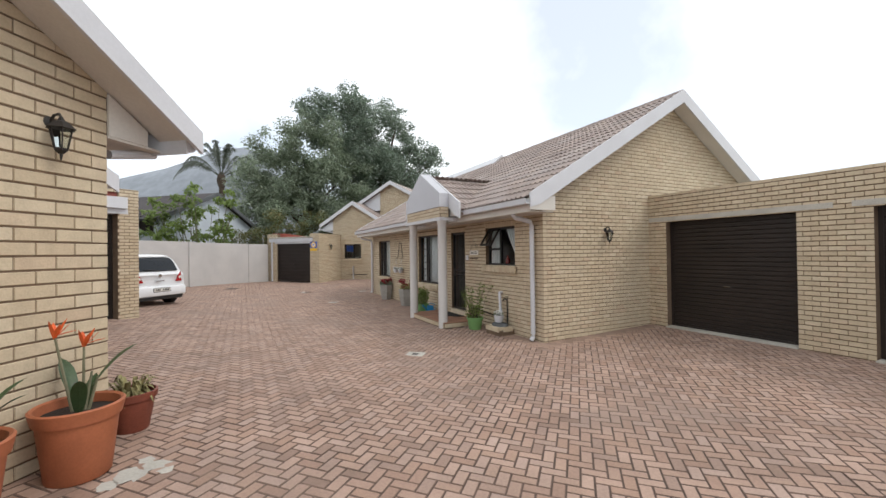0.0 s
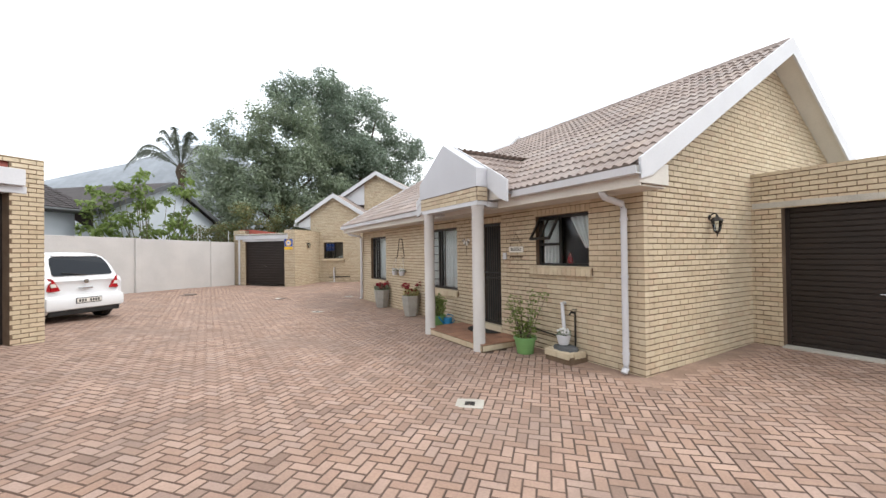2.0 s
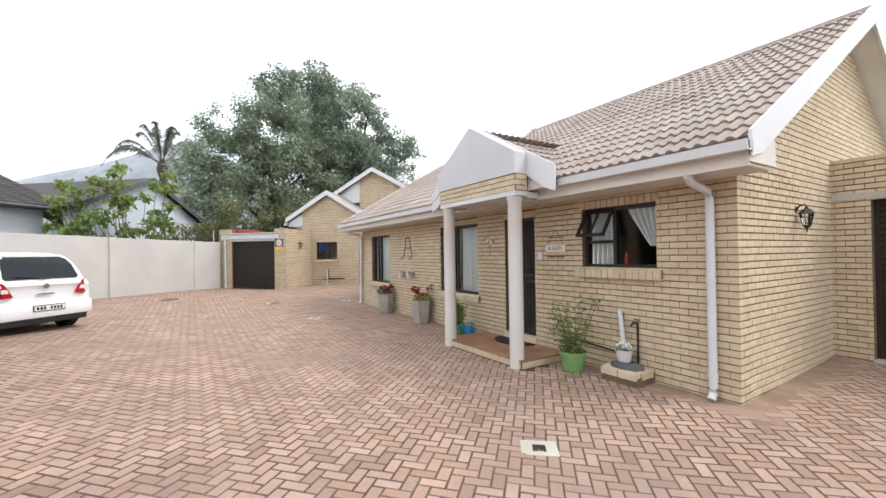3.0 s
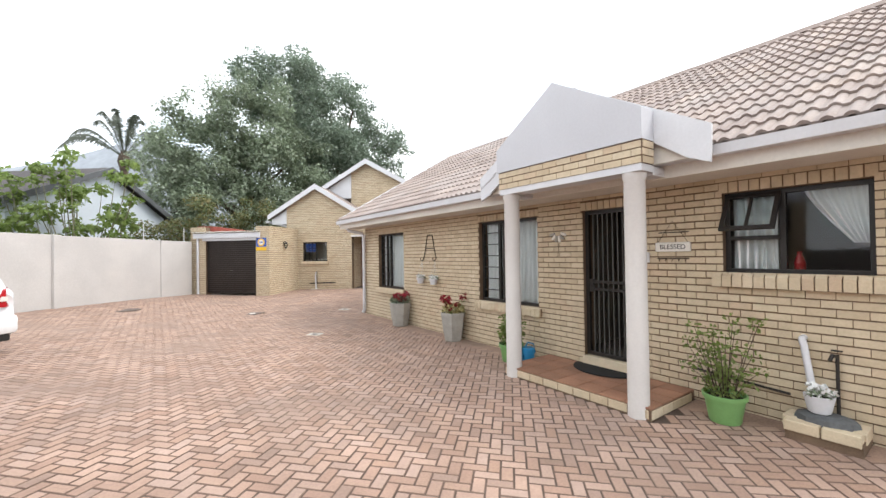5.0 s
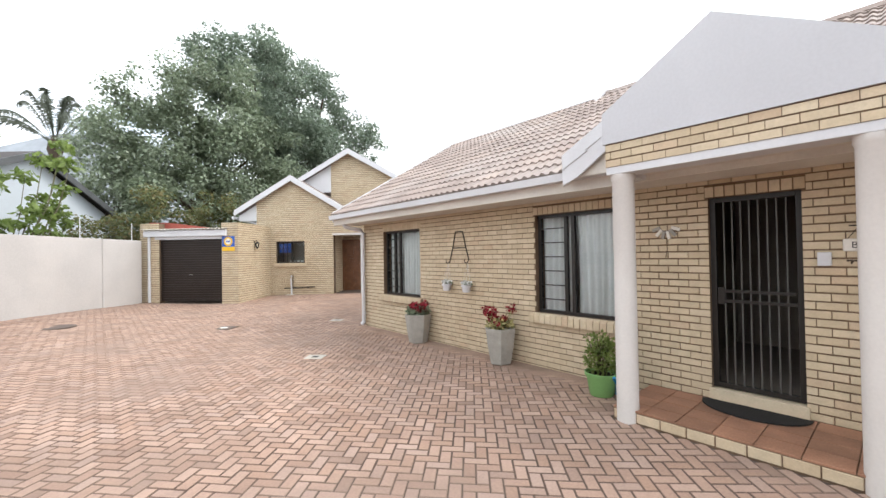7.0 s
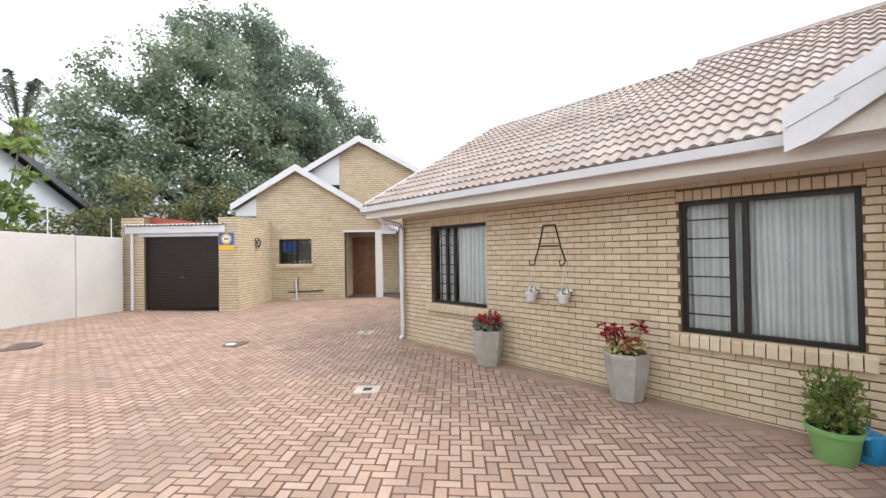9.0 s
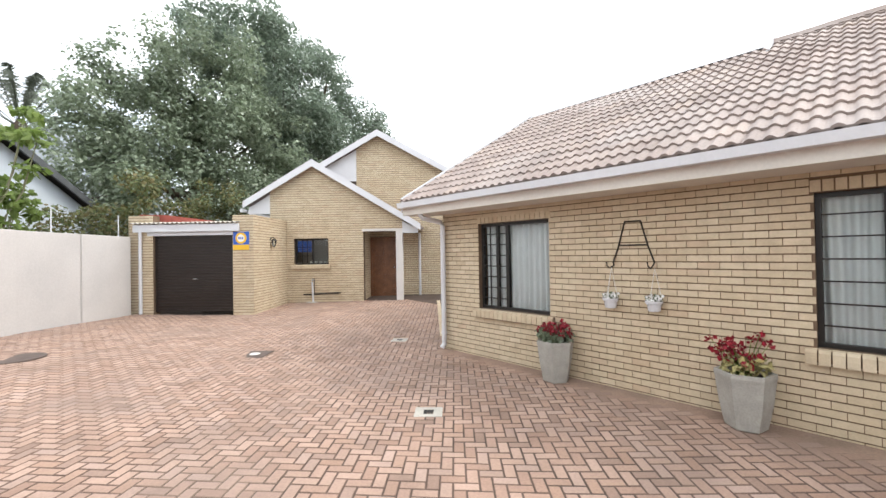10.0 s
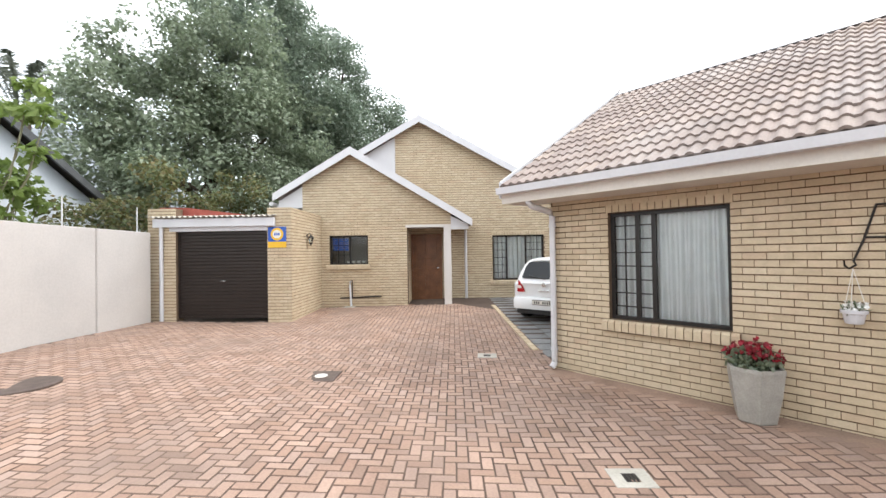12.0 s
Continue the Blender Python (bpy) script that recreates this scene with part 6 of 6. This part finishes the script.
    s = Shape()
    s.tube([(0.02, 0.085, 1.03), (-0.12, 0.095, 1.06), (-0.42, 0.11, 1.09)], 0.012, 6)
    s.done("wiper", M_BLACK, car)
    return car


hatchback(Matrix.Translation((-2.13, 14.23, ground_height(-2.13, 14.23) - 0.02)) @ Matrix.Rotation(radians(46), 4, "Z"), "white hatchback car with red tail lamps parked beside the white wall")
hatchback(Matrix.Translation((7.35, 18.0, ground_height(7.5, 18.0) - 0.02)) @ Matrix.Rotation(radians(-84), 4, "Z") @ Matrix.Scale(0.94, 4), "white hatchback car parked on the slate bay behind the brick house")

# ---- neighbouring white house behind the wall ----
nb = root("neighbour_house", Matrix.Identity(4), "pale blue-white house with a dark tiled roof behind the wall", "house")
NB = Matrix.Translation((0.46, 30.0, 0)) @ Matrix.Rotation(math.atan2(0.764, 0.645), 4, "Z")   # local x to the right along the gable, which faces -y
s = Shape()
s.prism([(-6.7, -0.1), (0, -0.1), (0, 3.5), (-3.1, 5.2), (-6.7, 3.5)], 0.25)
s.box(-0.25, 0.0, 0.25, 9.0, -0.1, 3.4)
s.box(-14.0, -6.7, 1.2, 1.45, -0.1, 3.55)
s.done("wall", M_BLUEWALL, nb, NB)
s = Shape()
for pts in ([(-3.1, 5.14), (0.3, 3.29), (0.3, 3.52), (-3.1, 5.38)], [(-7.0, 3.36), (-3.1, 5.14), (-3.1, 5.38), (-7.0, 3.6)]):
    s.prism(pts, 0.06, Matrix.Translation((0, -0.35, 0)))
s.done("verge", M_SLATE, nb, NB)
s = Shape()
s.prism([(-3.1, 5.3), (0.3, 3.44), (0.3, 3.5), (-3.1, 5.36)], 9.5, Matrix.Translation((0, -0.29, 0)))
s.prism([(-7.0, 3.52), (-3.1, 5.3), (-3.1, 5.36), (-7.0, 3.58)], 9.5, Matrix.Translation((0, -0.29, 0)))
s.done("roof_deck", M_DARKROOF, nb, NB)
roof_l = Matrix.Translation((-14.5, 0.75, 3.6)) @ Matrix.Rotation(radians(24), 4, "X")
s = Shape()
for r in range(15):
    for c in range(28):
        s.box(c * 0.3, c * 0.3 + 0.29, r * 0.3, r * 0.3 + 0.33, 0.0, 0.03, 0.0, roof_l @ Matrix.Translation((0, 0, 0.012 * (c % 2))) @ Matrix.Translation((0, r * 0.3, 0.02)) @ Matrix.Rotation(radians(-4), 4, "X") @ Matrix.Translation((0, -r * 0.3, 0)))
tagged(s.done("roof", M_DARKROOF, nb, NB), kind="stuff")
s = Shape()
s.box(-14.5, -6.9, 0.62, 0.7, 3.4, 3.6, 0.01)
s.tube([(-14.5, 0.56, 3.52), (-6.9, 0.56, 3.52)], 0.06, 8)
s.done("fascia", M_SLATE, nb, NB)
s = Shape()
s.box(-9.6, -8.4, 1.14, 1.22, 2.0, 2.9, 0.01)
s.done("window_frame", M_WHITE, nb, NB)
mesh_ob("window_pane", [(-9.52, 1.13, 2.08), (-8.48, 1.13, 2.08), (-8.48, 1.13, 2.82), (-9.52, 1.13, 2.82)], [(0, 1, 2, 3)], M_DARKGLASS, nb, NB)


# ---- trees ----
def trunk_and_limbs(parent, mat, base, height, r, seed, targets):
    s = Shape()
    b = Vector(base)
    rng = random.Random(seed)
    top = b + Vector((rng.uniform(-0.3, 0.3), rng.uniform(-0.3, 0.3), height))
    s.tube([b, b.lerp(top, 0.35) + Vector((0.1, 0.05, 0)), b.lerp(top, 0.7) + Vector((-0.1, 0.1, 0)), top], r, 10, r * 0.55)
    for t in targets:
        t = Vector(t)
        st = b.lerp(top, rng.uniform(0.6, 1.0))
        mid = st.lerp(t, 0.5) + Vector((rng.uniform(-0.4, 0.4), rng.uniform(-0.4, 0.4), 0.5))
        s.tube([st, mid, t], r * 0.42, 7, r * 0.08)
    s.done("trunk", mat, parent, smooth=True)


def lobes(rng, masses, per):
    """Break large masses (x, y, z, r) into many uneven leaf clumps lying mainly towards their surface."""
    out = []
    for x, y, z, r, n in masses:
        for _ in range(n):
            d = Vector((rng.gauss(0, 1), rng.gauss(0, 1), rng.gauss(0, 1))).normalized()
            k = rng.uniform(0.55, 1.06)
            cr = rng.uniform(0.5, 1.25) * min(1.0, r / 3.2)
            out.append((x + d.x * r * k, y + d.y * r * k, z + d.z * r * k * 0.92, (cr, cr, cr * 0.72), int(per * cr * cr * 1.6) + 8))
    return out


def big_tree(base, height, masses, mat, label, seed, per, size):
    """A broad crown of leaf clumps carried by limbs from one trunk; masses hold x, y, z, radius and clump count."""
    t = root("shade_tree", Matrix.Translation(base), label, "tree", "shade trees")
    rng = random.Random(seed)
    masses = [(x - base[0], y - base[1], z - base[2], r, n) for x, y, z, r, n in masses]
    trunk_and_limbs(t, M_BARK, (0, 0, 0), height, 0.45, seed + 1, [(x, y, z) for x, y, z, r, n in masses])
    leaf_cloud("leaves", t, mat, lobes(rng, masses, per), size, seed + 2, (0.5, 0.4), 1.0, 0.1, 1.0, 1.0)


big_tree((4.4, 32.4, 0.2), 5.0, [(2.9, 33.0, 7.4, 3.3, 66), (0.9, 33.6, 6.0, 2.4, 36), (5.2, 32.4, 9.6, 2.9, 56), (2.6, 33.2, 10.2, 1.7, 16), (6.6, 31.9, 7.0, 3.0, 50), (3.4, 31.6, 4.4, 2.8, 46), (6.8, 31.6, 4.6, 2.8, 44), (0.8, 32.0, 4.0, 2.2, 26)],
         M_LEAF, "broad grey-green broadleaf tree behind the back garage", 21, 185, 0.155)
big_tree((10.6, 35.6, 0.2), 7.0, [(7.6, 34.6, 12.9, 3.1, 60), (5.8, 34.2, 13.2, 2.2, 30), (11.6, 36.9, 12.4, 4.2, 84), (15.2, 37.0, 9.8, 3.4, 60), (8.4, 35.0, 15.6, 1.2, 9), (13.6, 37.0, 14.4, 1.8, 14), (11.0, 35.2, 8.2, 3.2, 56), (8.8, 34.0, 9.4, 3.0, 46), (10.0, 33.6, 5.4, 2.8, 40), (17.4, 37.0, 10.6, 1.9, 16)],
         M_LEAF4, "tall dense dark-green broadleaf tree behind the back house", 41, 165, 0.17)
for k, (x, y, z, sx, seed) in enumerate(((2.3, 27.6, 2.9, 1.75, 3), (4.3, 28.6, 3.0, 1.8, 4), (0.6, 27.4, 2.3, 1.4, 5))):
    sh_ob = root("garden_shrub", Matrix.Translation((x, y, 0.1)), "olive and rust-leaved garden shrub behind the back garage", "shrub", "garden shrubs")
    rng = random.Random(seed)
    ms = [(0, 0, z, sx, 22), (sx * 0.7, 0.2, z - 0.3, sx * 0.7, 12), (-sx * 0.7, 0, z - 0.4, sx * 0.7, 12), (0.1, 0, 1.0, sx * 0.9, 16)]
    trunk_and_limbs(sh_ob, M_BARK, (0, 0, 0), 1.2, 0.08, seed, [(a, b, c) for a, b, c, r, n in ms])
    leaf_cloud("leaves", sh_ob, M_LEAF3, lobes(rng, ms, 260), 0.12, seed + 60, (0.5, 0.4), 1.0, 0.1, 1.0, 0.7)

# open-branched bright tree over the boundary wall
ft = root("small_garden_tree", Matrix.Translation((-2.0, 24.2, 0.0)), "open-branched small tree with bright green leaf tufts over the wall", "tree")
rng = random.Random(17)
tips = [(rng.uniform(-2.3, 1.6), rng.uniform(-0.4, 1.0), rng.uniform(2.6, 5.5)) for _ in range(42)]
tips = [(x, y, z - abs(x) * 0.35) for x, y, z in tips]
s = Shape()
for x, y, z in tips:
    s.tube([(x * 0.12, y * 0.1, 0.0), (x * 0.35, y * 0.3, 1.5), (x * 0.85, y * 0.8, z * 0.72), (x, y, z)], 0.026, 6, 0.008)
s.done("branch", M_BARKPALE, ft, smooth=True)
leaf_cloud("leaves", ft, M_LEAF2, [(x, y, z + 0.02, (0.32, 0.32, 0.18), 46) for x, y, z in tips] + [(x * 0.8, y * 0.75 - 0.15, z * 0.68, (0.34, 0.34, 0.22), 30) for x, y, z in tips[::2]], 0.21, 71, (0.6, 0.3), 1.0, 0.1, 1.0, 0.9)

# palm
pm = root("palm_tree", Matrix.Translation((-1.75, 44.2, 0.0)), "tall feather palm with arching grey-green fronds", "palm")
s = Shape()
s.tube([(0, 0, -0.1), (0.08, 0, 3), (0.04, 0.1, 6), (0, 0, 8.9)], 0.3, 12, 0.24)
s.lathe([(0.25, 8.2), (0.42, 8.8), (0.36, 9.2), (0.14, 9.7)], 12)
s.done("trunk", M_BARK, pm, smooth=True)
rng = random.Random(9)
verts, faces = [], []
for i in range(18):
    a = i * 2.4 + 0.35
    lift = radians((76, 52, 66, 42, 72, 34)[i % 6] + rng.uniform(-6, 6))
    L = rng.uniform(5.0, 6.4)
    o = Vector((math.cos(a), math.sin(a), 0))
    side = Vector((-o.y, o.x, 0))
    droop = 1.0 - 0.6 * math.sin(lift)
    pts = [Vector((0, 0, 9.1)) + o * (L * t * math.cos(lift) * (1 - 0.12 * t)) + Vector((0, 0, L * (math.sin(lift) * t - droop * t * t * t))) for t in [k / 25 for k in range(26)]]
    for k in range(25):
        p, q = pts[k], pts[k + 1]
        b = len(verts)
        wv = Vector((0, 0, 0.045 * (1 - k / 30)))
        verts += [p - wv, q - wv, q + wv, p + wv, p - side * wv.z, q - side * wv.z, q + side * wv.z, p + side * wv.z]
        faces += [(b, b + 1, b + 2, b + 3), (b + 4, b + 5, b + 6, b + 7)]
        if k < 5:
            continue
        ll = 1.0 * math.sin(math.pi * (0.1 + 0.8 * (k - 4) / 21))
        along = (q - p).normalized()
        for sg in (1, -1):
            for h in (0.0, 0.34, 0.67):
                c = p.lerp(q, h)
                tip = c + side * sg * ll * rng.uniform(0.3, 0.6) + along * ll * 0.45 - Vector((0, 0, ll * rng.uniform(0.3, 0.75)))
                b = len(verts)
                verts += [c, c + along * 0.07, tip]
                faces.append((b, b + 1, b + 2))
tagged(mesh_ob("fronds", verts, faces, M_PALM, pm), kind="stuff")

# distant mountain, its haze only a blue-grey surface colour, and far greenery
verts, faces = [], []
prof = [(-900, 60), (-700, 110), (-560, 150), (-430, 190), (-330, 214), (-230, 236), (-150, 262), (-80, 285), (0, 296), (90, 262), (200, 190), (350, 120), (520, 60), (700, 20)]
for i, (x, z) in enumerate(prof):
    y = 1330 - x * 0.35
    verts += [(x, y, -5), (x, y, z * 0.65), (x + 10, y + 160, z * 1.22)]
    if i:
        k = 3 * i
        faces += [(k - 3, k, k + 1, k - 2), (k - 2, k + 1, k + 2, k - 1)]
tagged(mesh_ob("backdrop_mountain", verts, faces, M_HILL, smooth=True), "distant mountain with haze painted in as blue-grey colour", "mountain", "", "structure")
fw = root("far_trees", Matrix.Translation((-14, 60, 0)), "distant pale green tree tops behind the white house", "trees", "", "stuff")
rng = random.Random(31)
leaf_cloud("leaves", fw, M_LEAF2, lobes(rng, [(x, rng.uniform(-4, 4), 4.2, 2.8, 14) for x in range(-24, 10, 4)], 60), 0.4, 72)

# electric fence on the wall by the back garage
fence = root("electric_fence", wm, "thin electric fence wires on white posts along the wall top", "fence")
for x in (-0.3, -2.2):
    s = Shape()
    s.tube([(x, 0.1, 2.15), (x, 0.1, 2.75)], 0.012, 6)
    s.done("post", M_WHITE, fence)
s = Shape()
for i in range(6):
    z = 2.3 + 0.085 * i
    s.tube([(-2.2, 0.1, z), (-1.2, 0.1, z - 0.01), (-0.3, 0.1, z), (0.6, 0.3, z + 0.02)], 0.0025, 4)
tagged(s.done("wires", M_IRON, fence), kind="stuff")


# ---- laid last: brick faces, roof tiles, pavers ----
for job in LATE:
    job()


def lay_pavers():
    """Herringbone of 200 x 100 mm clay pavers at 45 degrees to the house; the nearest 300 are pieces of their own."""
    rng = random.Random(3)
    u = 0.0975
    c45 = math.cos(radians(45))
    cells = []
    for n in range(-22, 196):
        for k in range(-54, 54):
            for vert in (0, 1):
                i, j = n + 2 * k + (3 if vert else 0), n - 2 * k
                w, h = (1, 2) if vert else (2, 1)
                a, b = (i + w / 2) * u, (j + h / 2) * u
                x, y = (a - b) * c45, (a + b) * c45
                if not inside_yard(x, y):
                    continue
                cells.append((x, y, vert))
    cells.sort(key=lambda q: (q[0] - 1.2) ** 2 + (q[1] - 8.0) ** 2)
    l, w, b = 0.189 / 2, 0.0915 / 2, 0.006
    pv = [(-l, -w, -0.02), (l, -w, -0.02), (l, w, -0.02), (-l, w, -0.02), (-l, -w, -0.005), (l, -w, -0.005), (l, w, -0.005), (-l, w, -0.005),
          (-l + b, -w + b, 0), (l - b, -w + b, 0), (l - b, w - b, 0), (-l + b, w - b, 0)]
    pf = [(8, 9, 10, 11), (4, 5, 9, 8), (5, 6, 10, 9), (6, 7, 11, 10), (7, 4, 8, 11), (0, 1, 5, 4), (1, 2, 6, 5), (2, 3, 7, 6), (3, 0, 4, 7)]
    me = bpy.data.meshes.new("paver")
    me.from_pydata(pv, [], pf)
    me.materials.append(M_PAVER)
    me.materials.append(M_CHAMFER)
    me.polygons.foreach_set("material_index", [0] + [1] * 8)
    verts, faces, rnd = [], [], []
    for q, (x, y, vert) in enumerate(cells):
        gx = (ground_height(x + 0.1, y) - ground_height(x - 0.1, y)) / 0.2
        gy = (ground_height(x, y + 0.1) - ground_height(x, y - 0.1)) / 0.2
        m = Matrix.Translation((x, y, ground_height(x, y) + rng.uniform(-0.0015, 0.0015))) @ Matrix.Rotation(gy + rng.uniform(-0.006, 0.006), 4, "X") \
            @ Matrix.Rotation(-gx + rng.uniform(-0.006, 0.006), 4, "Y") @ Matrix.Rotation(radians(45 + 90 * vert) + rng.uniform(-0.012, 0.012), 4, "Z")
        if q < 300:
            put("paver", me, ground, m)
        else:
            o = len(verts)
            fs = pf if y < 18 else pf[:5]
            verts += [tuple(m @ Vector(p)) for p in pv]
            faces += [tuple(i + o for i in f) for f in fs]
            rnd += [rng.random()] * len(fs)
    paving = tagged(mesh_ob("paving", verts, faces, M_PAVER, ground, rnd=rnd), kind="stuff")
    paving.data.materials.append(M_CHAMFER)
    paving.data.polygons.foreach_set("material_index", [0 if f[0] % 12 == 8 else 1 for f in faces])


def inside_yard(x, y):
    if y < -1.5 or x < -9 or x > 7.9 or y > 25:
        return False
    if x > 4.93 and 5.66 < y < 16.3:
        return False
    if 3.92 < x < 4.9 and 7.88 < y < 9.92:
        return False
    if x > 4.68 and 5.42 < y < 16.3 or x > 4.6 and y < 5.7 and y > 5.5:
        return False
    p = BACK.inverted() @ Vector((x, y, 0))
    if p.y > -0.02 and p.x > -0.3 and p.x < 4.0 or p.y > 1.15 or (p.y > -2.05 and p.x < 0.2):
        return False
    if (p.x > 3.9 and y > 16.3) and kerb_side(x, y):
        return False
    p = LEFT.inverted() @ Vector((x, y, 0))
    if 0.05 < p.y < 5.5 and -6.6 < p.x < 0:
        return False
    p = LGAR.inverted() @ Vector((x, y, 0))
    if 0.25 < p.y < 3.2 and -4.2 < p.x < 0.0:
        return False
    p = wm.inverted() @ Vector((x, y, 0))
    return p.y < 0.02


def kerb_side(x, y):
    """Right of the kerb between the yard and the slate parking bay."""
    a, b = KERB
    return (b[0] - a[0]) * (y - a[1]) - (b[1] - a[1]) * (x - a[0]) < 0


KERB = ((5.55, 16.9), (8.35, 20.2))
lay_pavers()
